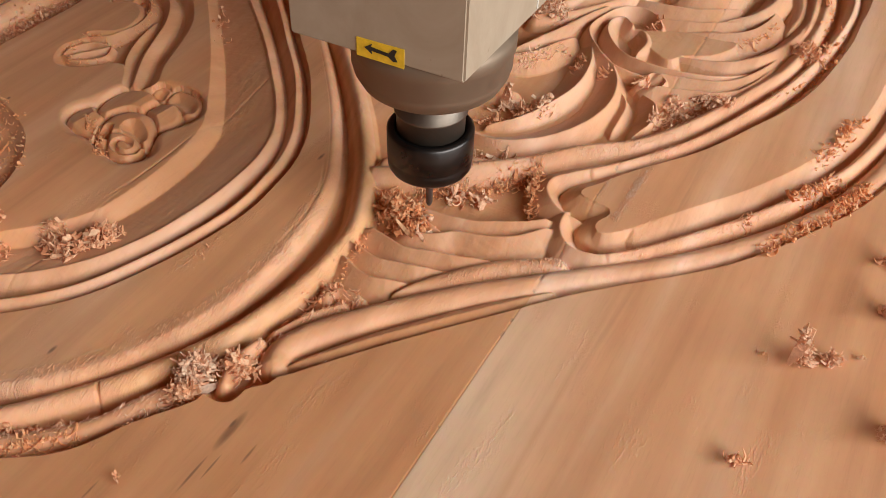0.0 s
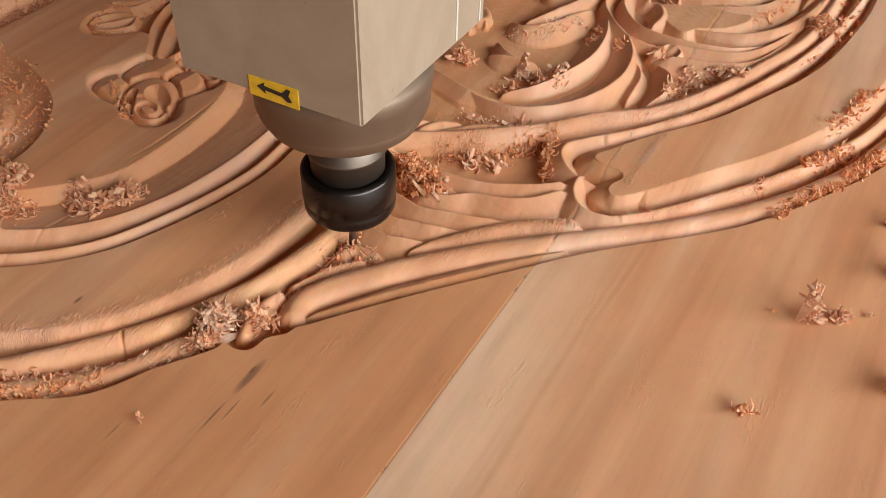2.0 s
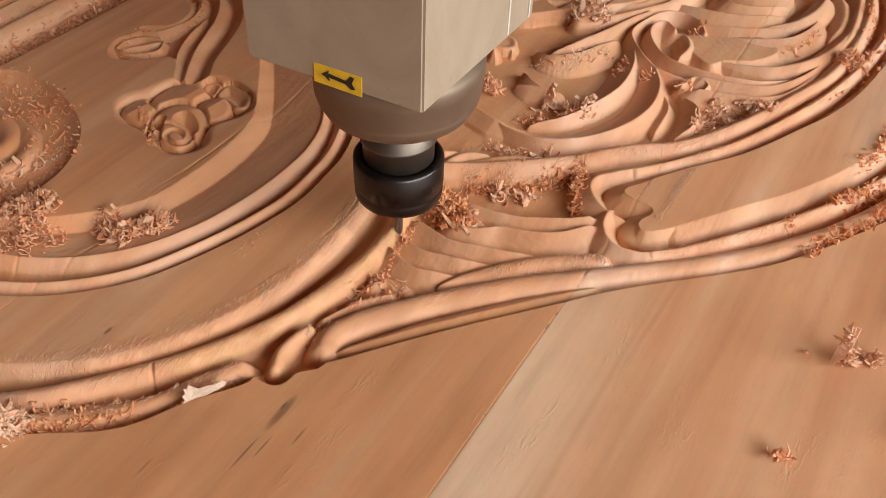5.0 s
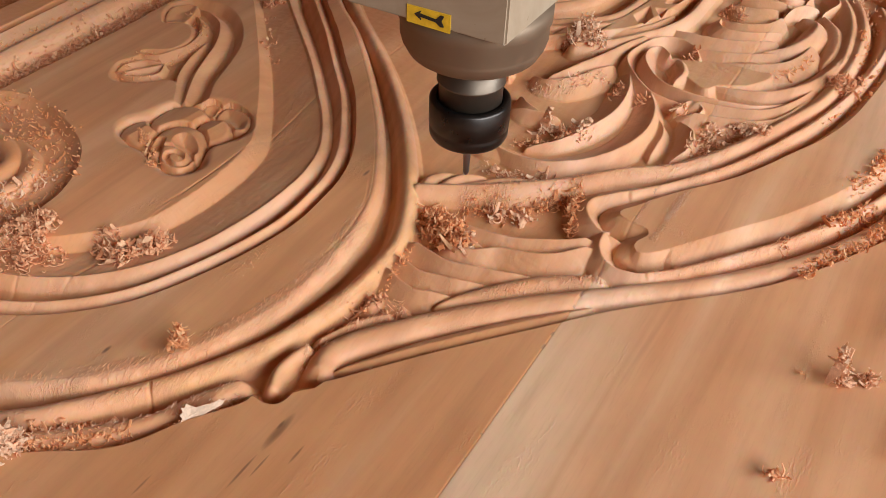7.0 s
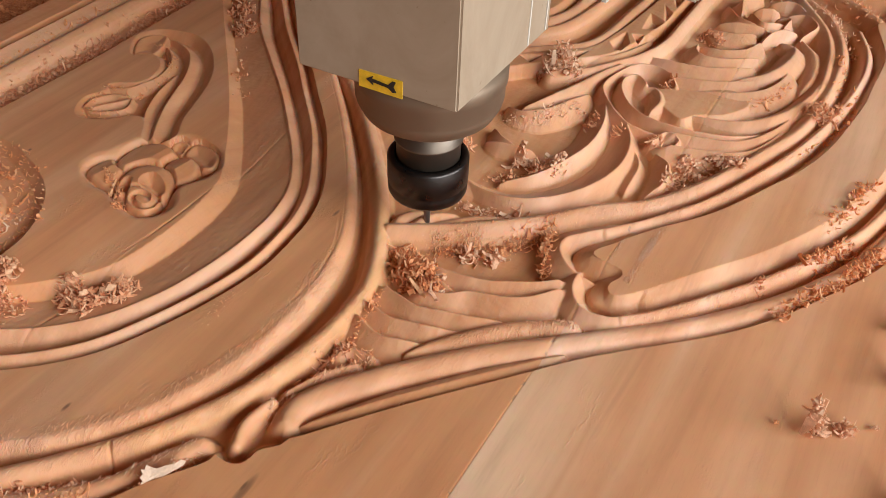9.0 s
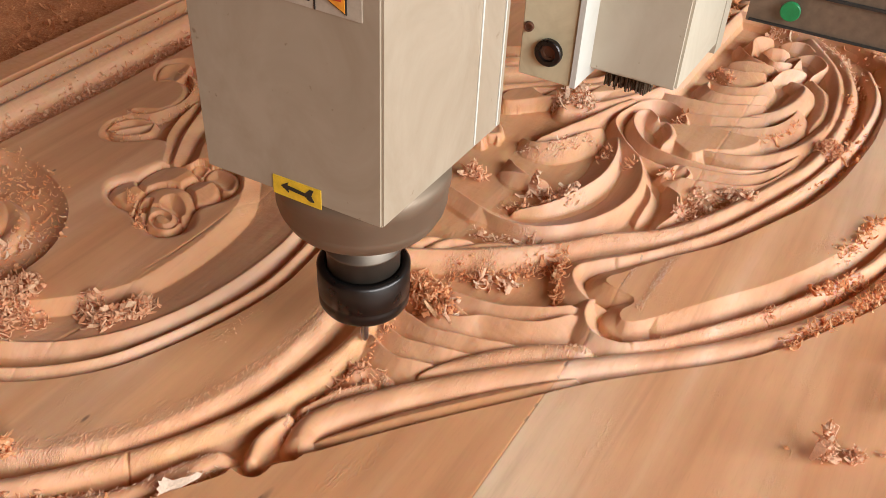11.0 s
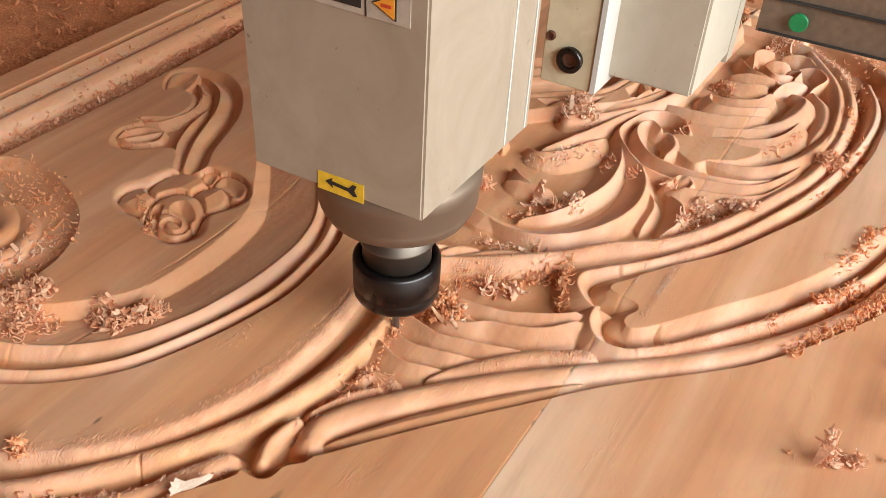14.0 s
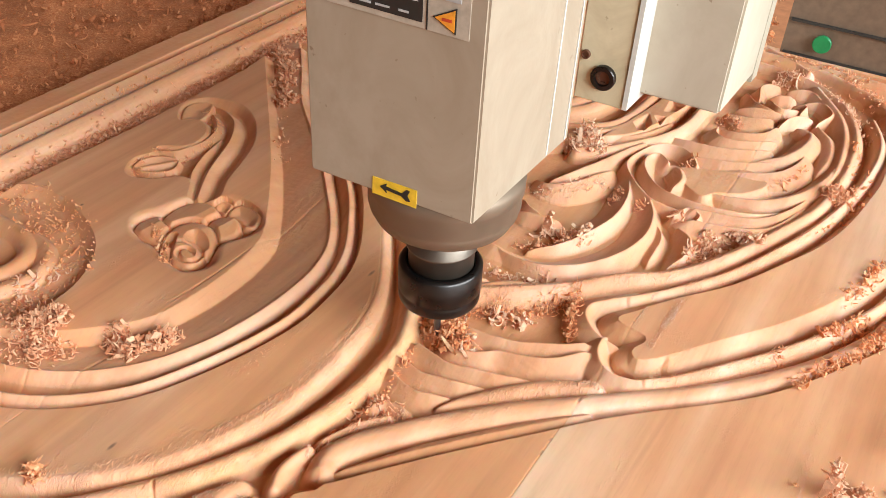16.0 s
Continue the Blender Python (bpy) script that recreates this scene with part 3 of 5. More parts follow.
# leaf fan between the two mouldings: each leaf's sharp far edge stands over the one behind it
FAN = (
    ([(47, 483), (57, 480), (66, 477), (78, 475), (90, 476), (102, 477), (113, 480)], 11, -2.0, ''),
    ([(36, 479), (48, 475), (55, 470), (62, 466)], 9, -2.6, 'e'),
    ([(45, 465), (52, 463), (59, 464), (67, 466), (76, 465), (88, 464), (99, 466), (113, 473)], 12, -2.0, ''),
    ([(25, 465), (33, 459), (42, 453), (54, 451), (68, 449), (86, 450)], 12, -2.4, 'e'),
    ([(15, 454), (21, 450), (29, 444), (38, 442), (49, 440), (65, 440)], 12, -2.6, 'e'),
    ([(13, 444), (20, 436), (28, 431), (36, 430), (48, 430)], 12, -3.0, 'e'),
    ([(8, 419), (14, 422), (20, 420), (24, 418)], 8, -3.6, ''),
    ([(-12, 393), (3, 406), (17, 413)], 5, -4.2, ""))
for pts, near_side, top, ends in FAN:
    ridge(pts, 3.4, near_side - 0.5, top + 1.0, -8.6, ends, motif=3, hollow=1.0, skirt=1.6)
ridge([(39, 422), (50, 428), (64, 434), (77, 440), (91, 445), (105, 448), (119, 448)], 5.2, 5.6, -1.8, -6.5, "s", motif=3, power=2.0)
for pts in ([(22, 514), (27, 525), (40, 531)], [(31, 514), (41, 526), (58, 531)], [(46, 519), (70, 528), (92, 527)]):
    ridge(pts, 5, 5, -3.0, -8.0, "e", motif=3, power=1.6)

# scrolls and acanthus leaves of the right panel
LEAF = (
    ([(147, 672), (146, 640), (137, 611), (120, 588), (100, 572), (80, 566)], 5, 14, -1.2, "se"),
    ([(150, 662), (159, 636), (160, 611), (152, 586), (134, 564), (109, 549), (86, 547), (66, 557), (48, 576)], 7, 16, -1.0, "se"),
    ([(163, 612), (164, 590), (154, 566)], 4, 10, -4.5, "se"),
    ([(176, 608), (182, 590), (177, 573), (164, 560)], 4, 11, -2.0, "se"),
    ([(82, 650), (91, 641), (104, 642), (120, 653), (138, 672)], 5, 14, -1.2, "se"),
    ([(69, 608), (84, 602), (101, 600)], 5, 8, -3.2, "se"),
    ([(74, 624), (80, 610), (92, 600)], 4, 7, -3.0, "se"),
    ([(196, 683), (194, 698), (185, 708), (171, 708), (156, 694), (146, 676), (150, 653), (159, 635), (174, 627), (192, 622)], 6, 6, -0.8, "e"),
    ([(176, 684), (171, 694), (163, 691), (158.5, 679), (160, 663), (167, 647), (180, 637), (196, 630), (218, 626), (241, 631), (265, 648)], 7.5, 5, -0.8, "e"),
    ([(174, 616), (184, 627), (191, 618), (180, 606)], 5, 6, -2.0, "e"),
)
raise_field(spline([(180, 677), (193, 684), (210, 682), (235, 686), (244, 670), (226, 655), (206, 652), (196, 646), (187, 657)], closed=True), 6, 6, -4.2, 1.6)
for pts, wl, wr, top, ends in LEAF:
    ridge(pts, wl, wr, top, -10.5, ends, motif=4, hollow=1.15)

# lobes that lie beside one another like shingles
for pts, wl, wr, top, ends in (
        ([(92, 646), (110, 659), (126, 673), (147, 695), (160, 706)], 6.5, 6.5, -1.0, "s"),
        ([(174, 682), (182, 680), (184, 664), (176, 652)], 5, 6, -2.0, "se"),
        ([(184, 608), (208, 605), (230, 606), (248, 618), (270, 644)], 6, 6, -2.6, "e"),
        ([(188, 621), (210, 617), (232, 618), (253, 631), (274, 655)], 6, 6.5, -2.0, "e"),
        ([(200, 652), (218, 646), (237, 645), (257, 653), (278, 671), (298, 701), (306, 735)], 7.5, 8, -1.4, "se"),
        ([(210, 677), (233, 674), (254, 678), (272, 693), (286, 716)], 8, 9, -1.6, "se"),
        ([(192, 695), (216, 690), (236, 691), (259, 698)], 6.5, 7, -2.8, "se"),
        ([(180, 722), (206, 709), (230, 707), (258, 715)], 7, 8, -2.0, "se"),
        ([(240, 700), (263, 708), (282, 729), (290, 749), (282, 760)], 8, 10, -0.9, "se"),
        ([(217, 752), (213, 736), (220, 723), (241, 721), (264, 731)], 5.5, 6, -1.2, "se"),
        ([(219, 743), (235, 735), (256, 739), (271, 757)], 6, 6, -2.2, "se"),
        ([(228, 770), (248, 762), (268, 767)], 8, 8, -4.0, "se"),
        ([(300, 768), (303, 741), (296, 714), (281, 688)], 6, 7, -3.4, "se"),
        ([(312, 830), (319, 785), (316, 752), (307, 721), (293, 688), (270, 655)], 7, 8, -0.8, "e"),
        ([(96, 700), (127, 719), (148, 714), (170, 727), (189, 749)], 5, 6, -2.6, "se")):
    if pts[-1][0] - pts[0][0] > 30 and pts[0][1] - 40 < pts[-1][1] < pts[0][1] + 60:
        # these lap like shingles: a sharp far edge, then a long slope to the next
        ridge(shifted(pts, wl * 0.75), 3.0, wl * 1.6 + wr * 0.35, top + 0.4, -7.8, ends, motif=4, hollow=0.95, skirt=1.8)
    else:
        ridge(pts, wl, wr, top, -7.4, ends, motif=4, power=1.3, blunt=0.9)
# small rosette at the far end
for pts, wl, wr, top in (
        ([(252, 818), (256, 792), (278, 775)], 5, 6, -1.0), ([(240, 786), (259, 782), (280, 777)], 5, 6, -1.4),
        ([(261, 805), (266, 825), (284, 834)], 5, 6, -1.0), ([(268, 808), (273, 786), (294, 789)], 4, 5, -0.8),
        ([(287, 826), (305, 822), (313, 806)], 5, 6, -1.0), ([(296, 806), (310, 803), (314, 784), (299, 770)], 4, 6, -0.8),
        ([(271, 811), (292, 809)], 4, 5, -1.2), ([(286, 799), (296, 794), (288, 782)], 3, 4, -0.6), ([(268, 760), (284, 775), (299, 777)], 6, 6, -1.2)):
    ridge(pts, wl, wr, top, -9.5, "se", motif=5, hollow=1.1)
# straight strap and zigzag border behind the scrolls
ridge([(110, 690), (133, 696), (157, 710), (178, 725), (196, 746), (215, 784), (236, 826), (257, 866), (282, 911)], 5, 5.5, -1.0, -8.0, motif=6, power=1.6)
ridge([(55, 706), (75, 714), (101, 723), (134, 733), (153, 752), (174, 790), (189, 816), (206, 852)], 7, 8, -1.2, -8.0, motif=6, power=1.5)
ridge([(55, 736), (88, 746), (116, 758), (135, 778), (163, 823), (182, 862)], 6, 6, -1.6, -6.5, motif=6, power=1.5)
ridge([(55, 751), (90, 760), (107, 767), (127, 785), (145, 819), (164, 862)], 6, 7, -1.2, -6.5, motif=6, power=1.5)
ridge([(285, 905), (300, 882), (312, 861)], 5, 6, -1.0, -8.0, motif=6, power=1.5)
raise_field(spline([(30, 775), (92, 776), (112, 784), (128, 812), (142, 850), (60, 850)], closed=True), 5, 6, -0.6)
# the zigzag is what stays between pockets cut from both sides
raise_field(spline([(70, 690), (110, 705), (134, 713), (154, 722), (172, 740), (190, 764), (214, 806), (232, 846), (214, 850), (196, 812), (176, 778), (160, 754), (140, 730), (110, 720), (72, 706)], closed=True), 3, 6, -1.6)
for pts in ([(86, 712), (96, 700), (108, 715)], [(118, 718), (126, 706), (140, 725)], [(153, 739), (168, 758), (169, 738), (162, 727), (156, 726)], [(170, 754), (181, 753), (174, 732)], [(183, 754), (193, 762), (193, 752), (179, 735)],
            [(188, 790), (199, 776), (189, 762), (178, 760)], [(200, 808), (206, 790), (196, 770)], [(208, 830), (218, 816), (208, 796)]):
    sink(np.array(pts) / 1000, 6.5, 4, 0.8, is_curve=True, motif=6)
# small leaves beside the cutter head
ridge([(54, 642), (52, 655), (58, 665), (65, 656), (66, 646)], 3, 4, -1.5, -9.0, "e", motif=4, hollow=1.0)
petal([(52, 656), (54, 664), (62, 667), (69, 661), (69, 651), (61, 647), (54, 650)], -3.5, -8.5, 4.0, 0.6, cup=2.5, motif=4)
ridge([(22, 592), (34, 586), (48, 574), (62, 562), (80, 556)], 2.5, 9, -3.0, -9.5, "se", motif=4, hollow=1.0)

# straight border mouldings along the long edge and the far end
def along(b, a0=100, a1=960):
    return [(a * GX + b * GY, a * GY - b * GX) for a in np.linspace(a0, a1, 6)]


ridge(along(-508), 9, 8, -0.6, -6.5, motif=7, power=1.4)
ridge(along(-530), 3, 10, -0.6, -5.0, motif=7, hollow=1.0)
HEIGHT[:] = np.maximum(HEIGHT, np.where(BB < -0.541, -0.0035, -1))


def across(a, b0=-570, b1=300):
    return [(a * GX + b * GY, a * GY - b * GX) for b in np.linspace(b0, b1, 6)]


ridge(across(924, -140, 300), 10, 10, -0.8, -6.0, motif=7)
HEIGHT[:] = np.maximum(HEIGHT, np.where((AA > 0.937), -0.002, -1))
ridge([(285, 890), (321, 866), (342, 841), (362, 806), (372, 760)], 7, 7, -0.8, -7.0, motif=7)

# glue joints, a crack across the ring, tool lines along its rim
for jb in (-305, -88.2):
    groove(along(jb, 130, 945), 0.8, 0.35)
groove([(-80, 356), (-78.5, 350), (-77, 344)], 0.8, 2.2)
groove([(-165, 418), (-166, 408), (-170, 396), (-168, 388)], 0.8, 0.5)
groove([(20, 480), (17, 455), (2, 428), (-20, 397), (-50, 369)], 1.1, 0.5, "se")
groove([(-8, 520), (-7, 490), (-14, 462), (-30, 427)], 1.1, 0.4, "se")
groove([(-121, 464), (-105, 490), (-92, 514), (-84, 532)], 1.0, 0.5, "se")

# pocket with a large curl at the far left of the field
sink([(-300, 560), (-258, 568), (-239, 571), (-216, 562), (-194, 544), (-177, 522), (-171, 501), (-171, 480), (-177, 462), (-184, 449), (-205, 445), (-260, 448), (-310, 470)], 6.5, 7, 0.8, motif=8)
ridge([(-262, 540), (-242, 533), (-224, 523), (-213, 510), (-212, 497), (-219, 485), (-240, 476)], 6, 7, 0.0, -5.5, motif=8)
ridge([(-232, 530), (-216, 524), (-203, 512), (-197, 496), (-201, 482), (-212, 472), (-240, 462)], 5, 8, -0.8, -6.0, "s", motif=8)

# rose with its stem: a moat round the flower, petals left standing
sink([(-163, 534), (-167, 546), (-163, 556), (-155, 562), (-150, 568), (-143, 576), (-135, 579), (-125, 580), (-118, 583), (-109, 584), (-98, 580), (-86, 569), (-81, 555), (-86, 542), (-95, 534), (-100, 529), (-98, 518), (-100, 509),
      (-108, 501), (-120, 499), (-131, 505), (-139, 514), (-147, 520), (-157, 525)], 7.0, 9, 1.9, motif=9)
petal([(-120, 568), (-121, 577), (-116, 581), (-110, 577), (-111, 566)], -3.2, -6.5, 3, 0.0, cup=2.6, motif=9)
petal([(-111, 564), (-110, 575), (-105, 579), (-95, 574), (-88, 565), (-89, 553), (-97, 552), (-103, 558)], -2.6, -6.5, 3, -0.8, cup=3.2, motif=9)
petal([(-161, 538), (-162, 546), (-157, 554), (-149, 557), (-139, 554), (-137, 541), (-138, 526), (-144, 527), (-152, 531)], -0.2, -6.5, 4.0, motif=9, ditch=1.5, roof=3.6, ridge_at=-0.15)
petal([(-148, 552), (-146, 564), (-139, 573), (-128, 575), (-119, 570), (-114, 563), (-118, 553), (-128, 549), (-138, 545)], -0.2, -6.0, 3.5, motif=9, ditch=2.0, roof=2.4, ridge_at=0.35)
petal([(-120, 552), (-117, 561), (-111, 564), (-102, 560), (-97, 553), (-98, 543), (-106, 537), (-112, 538)], -0.1, -6.5, 3.5, motif=9, ditch=2.2, roof=4.0, ridge_at=0.0)
petal([(-138, 520), (-141, 533), (-141, 541), (-137, 550), (-129, 554), (-121, 553), (-113, 548), (-108, 538), (-107, 526), (-112, 518), (-124, 516), (-132, 517)], 0.6, -7.0, 9.0, motif=9, ditch=2.4, roof=1.5)
sink([(-127, 533), (-126, 540), (-121, 542), (-115, 538), (-109, 531), (-109, 525), (-115, 521), (-122, 527)], 5.5, 6.0, 0.8, motif=9)
sink([(-139, 522), (-140, 531), (-137, 538), (-132, 537), (-131, 529), (-134, 522)], 6.0, 3.0, 0.8, motif=9)
petal([(-131, 520), (-128, 512), (-122, 508), (-116, 507), (-112, 511), (-110, 519), (-114, 525), (-121, 529), (-128, 530), (-132, 527)], -0.2, -6.5, 3.5, 0.8, motif=9, ditch=1.8)
groove([(-114, 524), (-113, 520), (-114, 515), (-118, 512), (-123, 514), (-126, 518), (-125, 522), (-122, 523.5), (-118, 521.5), (-116.5, 517), (-119, 516)], 1.9, 3.6, "e")
# stem, curled tip, bud
sink([(-179, 672), (-184, 687), (-182, 701), (-170, 709), (-157, 709), (-140, 703), (-127, 687), (-119, 666), (-116, 647), (-117, 626), (-120, 600), (-120, 578), (-137, 570), (-144, 593), (-152, 598), (-167, 592), (-184, 592),
      (-191, 601), (-190, 616), (-180, 626), (-179, 634), (-161, 638), (-155, 650), (-155, 661), (-162, 672), (-170, 672)], 6.5, 7, 1.3, motif=9)
for pts, wl, wr, top, ends in (
        ([(-163, 702), (-152, 695), (-141, 681), (-136, 666), (-134, 648), (-135, 630), (-136, 611), (-135, 594), (-133, 577)], 7.0, 5.0, 0.0, "s"),
        ([(-162, 692), (-156, 684), (-150, 670), (-149, 658), (-152, 646), (-159, 637), (-167, 630), (-178, 628)], 6.5, 3.0, -0.3, "s"),
        ([(-142, 656), (-144, 642), (-146, 628), (-147, 614), (-146, 602), (-142, 588), (-140, 576)], 6.5, 3.0, -0.6, "s"),
        ([(-187, 606), (-184, 616), (-174, 622), (-162, 621)], 1.8, 3.6, -0.4, ""),
        ([(-187, 606), (-180, 602), (-168, 603), (-160, 609), (-160, 619)], 3.0, 2.2, -0.8, ""),
        ([(-185, 605), (-177, 610), (-170, 614), (-161, 619)], 1.8, 3.0, -0.8, "")):
    ridge(pts, wl, wr, top, -6.0, ends, motif=9, hollow=0.9, skirt=2.0)
petal([(-178, 674), (-181, 688), (-178, 698), (-168, 703), (-161, 700), (-161, 686), (-164, 676), (-171, 675)], -0.8, -3.5, 2.0, 0.8, cup=2.0, motif=9, ditch=1.0)

# hand-sized unevenness of a cut surface: chatter along the cutter's rows
rng = np.random.default_rng(5)


def blur(z, n):
    k = np.ones(2 * n + 1) / (2 * n + 1)
    z = np.apply_along_axis(lambda r: np.convolve(np.pad(r, n, mode="edge"), k, "valid"), 0, z)
    return np.apply_along_axis(lambda r: np.convolve(np.pad(r, n, mode="edge"), k, "valid"), 1, z)


cut_mask = HEIGHT < -0.0008
soft = HEIGHT.copy()
soft[1:-1] = (HEIGHT[:-2] + 2 * HEIGHT[1:-1] + HEIGHT[2:]) / 4
soft[:, 1:-1] = (soft[:, :-2] + 2 * soft[:, 1:-1] + soft[:, 2:]) / 4
HEIGHT[cut_mask] = 0.4 * HEIGHT[cut_mask] + 0.6 * soft[cut_mask]
HEIGHT[:] += np.where(cut_mask, 0.00012 * blur(rng.normal(size=HEIGHT.shape), 2) * 2.2 + 0.0003 * blur(rng.normal(size=HEIGHT.shape), 8) * 4, 0)


# where the cutter has torn the grain: (curve, half width in millimetres, strength)
TORN = np.zeros((NA, NB))
patchy = blur(rng.normal(size=HEIGHT.shape), 6)
patchy = np.clip(0.55 + 0.5 * patchy / patchy.std(), 0, 1)
for pts, half, strength in (
        ([(-6, 484), (-12, 462), (-22, 437), (-38, 409), (-59, 386), (-82, 368), (-99, 359), (-121, 352), (-150, 348)], 5.5, 1.0),
        ([(13, 462), (9, 448), (0, 430), (-12, 413), (-32, 389), (-54, 370), (-75, 357), (-95, 347), (-130, 333)], 4.0, 0.6),
        ([(44, 506), (70, 511), (103, 520), (120, 524)], 6.0, 1.0), ([(60, 519), (103, 529), (136, 543), (170, 553), (208, 579), (249, 617)], 5.0, 0.55),
        ([(175, 540), (205, 560), (245, 596), (268, 620)], 4.5, 0.5), ([(150, 457), (190, 474), (223, 492), (258, 516)], 4.5, 0.55),
        ([(60, 429), (82, 438), (102, 446), (120, 450)], 4.5, 0.6), ([(-120, 326), (-98, 332), (-75, 341), (-61, 350), (-46, 361)], 5.0, 0.8),
        ([(-12, 393), (3, 406), (24, 416)], 4.5, 0.8), ([(80, 640), (95, 636), (112, 641), (128, 652)], 6.0, 0.9), ([(80, 575), (100, 578), (122, 586)], 5.0, 0.8),
        ([(-8, 389), (9, 399), (42, 414), (74, 426)], 3.5, 0.4), ([(173, 530), (157, 498), (149, 482)], 2.2, 0.8), ([(-66, 425), (-48, 452), (-36, 470)], 3.0, 0.5)):
    d, _ = near(spline(pts), half / 1000 * 1.5)
    TORN = np.maximum(TORN, strength * patchy * smooth(1.5 - np.abs(d) / (half / 1000)))


def height_at(x, y):
    a, b = x * GX + y * GY, x * GY - y * GX
    i, j = int(round((a - A0) / CELL)), int(round((b - B0) / CELL))
    if 0 <= i < NA and 0 <= j < NB:
        return float(HEIGHT[i, j])
    return 0.0 if b > B0 and a < A1 else -0.04


panel = thing("carved_panel", (0, 0, 0), "large reddish-brown glued wooden panel, half carved with scrolls and mouldings", "wood panel")
DA, DB = np.gradient(HEIGHT, CELL)
NRM = np.stack([-(DA * GX + DB * GY), -(DA * GY - DB * GX), np.ones_like(DA)], -1)
NRM /= np.linalg.norm(NRM, axis=-1)[..., None]
NRM[HEIGHT == 0.0] = (0, 0, 1)


def field_mesh(name, faces_ij, big, label, material=None):
    """One part of the height field: fine cells, and large flat cells (i0, j0, i1, j1)."""
    i, j = faces_ij
    quads = [np.stack([i * NB + j, (i + 1) * NB + j, (i + 1) * NB + j + 1, i * NB + j + 1], 1)]
    if len(big):
        g = np.array(big)
        quads.append(np.stack([g[:, 0] * NB + g[:, 1], g[:, 2] * NB + g[:, 1], g[:, 2] * NB + g[:, 3], g[:, 0] * NB + g[:, 3]], 1))
    q = np.vstack(quads)[:, ::-1]
    used, inv = np.unique(q, return_inverse=True)
    inv = inv.reshape(-1)
    co = np.stack([WX.ravel()[used], WY.ravel()[used], HEIGHT.ravel()[used]], 1)
    me = bpy.data.meshes.new(name)
    me.vertices.add(len(used))
    me.vertices.foreach_set("co", co.astype(np.float32).ravel())
    me.loops.add(len(inv))
    me.loops.foreach_set("vertex_index", inv.astype(np.int32))
    me.polygons.add(len(q))
    me.polygons.foreach_set("loop_start", (np.arange(len(q)) * 4).astype(np.int32))
    me.polygons.foreach_set("loop_total", np.full(len(q), 4, np.int32))
    me.update(calc_edges=True)
    me.shade_smooth()
    me.normals_split_custom_set_from_vertices(NRM.reshape(-1, 3)[used].astype(np.float32))
    me.attributes.new("torn", "FLOAT", "POINT").data.foreach_set("value", TORN.ravel()[used].astype(np.float32))
    me.materials.append(material or WOOD)
    ob = new(name, me)
    ob.parent = panel
    if label:
        ob["label"] = label
    return ob


BLOCK = 16
flat = HEIGHT == 0.0
cell_flat = flat[:-1, :-1] & flat[1:, :-1] & flat[:-1, 1:] & flat[1:, 1:]
kind = MOTIF[:-1, :-1].copy()
kind[cell_flat] = 0
JOINTS = [B0, -0.305, -0.088, 0.110, B1]
plank = np.searchsorted(np.array(JOINTS[1:-1]), BX[:-1])
fine = np.ones((NA - 1, NB - 1), bool)
blocks = {k: [] for k in range(4)}
for bi in range(0, NA - 1, BLOCK):
    for bj in range(0, NB - 1, BLOCK):
        i1, j1 = min(bi + BLOCK, NA - 1), min(bj + BLOCK, NB - 1)
        if cell_flat[bi:i1, bj:j1].all() and plank[bj] == plank[j1 - 1]:
            fine[bi:i1, bj:j1] = False
            blocks[plank[bj]].append((bi, bj, i1, j1))
plank_of = np.broadcast_to(plank[None, :], fine.shape)
PLANK_LABEL = ("dusty reddish plank with a grooved border", "reddish-brown plank with long dark grain", "plank with a pale sapwood edge", "plain reddish-brown plank")
for k in range(4):
    sel = np.nonzero(fine & (kind == 0) & (plank_of == k))
    field_mesh("plank", sel, blocks[k], PLANK_LABEL[k])
for k, name, label in ((1, "ring_moulding", "beaded ring moulding round the plain field"), (2, "rail_moulding", "beaded moulding rolling into a heart"),
                       (3, "leaf_fan", "fan of overlapping carved leaves"), (4, "acanthus_scroll", "deeply carved acanthus scrolls"), (5, "rosette", "small carved rosette"),
                       (6, "zigzag_strap", "carved strap with a zigzag border"), (7, "border_moulding", "straight beaded border moulding"),
                       (8, "corner_curl", "sunken pocket with a carved curl"), (9, "carved_rose", "carved rose on a curling stem"), (10, "rim_bead", "yellowish fuzzy outer rim bead")):
    field_mesh(name, np.nonzero(fine & (kind == k)), [], label, WOOD_RIM if k == 10 else WOOD if k in (7, 8, 9) else WOOD_CUT_LIT)


def plain_plank(name, a0, a1, b0, b1, low=-0.036, high=0.0, label=""):
    pts = [(a * GX + b * GY, a * GY - b * GX) for a, b in ((a0, b0), (a0, b1), (a1, b1), (a1, b0))]
    return part(name, solid(pts, low, high), WOOD, panel, label)


# uncut ends of the boards towards the camera and beyond the carving
for b0, b1 in zip(JOINTS, JOINTS[1:]):
    plain_plank("plank", -0.45, A0, b0, b1)
plain_plank("plank", -0.45, A1, B1, 0.52)
# underside and edges of the carved stretch
plain_plank("core", A0 + 0.001, A1 - 0.0005, B0 + 0.0005, B1 - 0.001, -0.036, -0.016)
plain_plank("edge_strip", A0 + 0.001, A1 - 0.0005, B0 + 0.0002, B0 + 0.004, -0.036, -0.0042)
plain_plank("edge_strip", A1 - 0.004, A1 - 0.0002, B0 + 0.004, B1 - 0.001, -0.036, -0.0042)

# ---- machine bed, and an unseen room added to hold back sky and redden fill ----
bed = tagged(part("machine_bed", box(0.1, 0.6, -0.066, 3.0, 3.4, 0.06, GRAIN), DUSTY_BED, None), "steel router bed buried in sawdust", "machine bed", kind="structure")
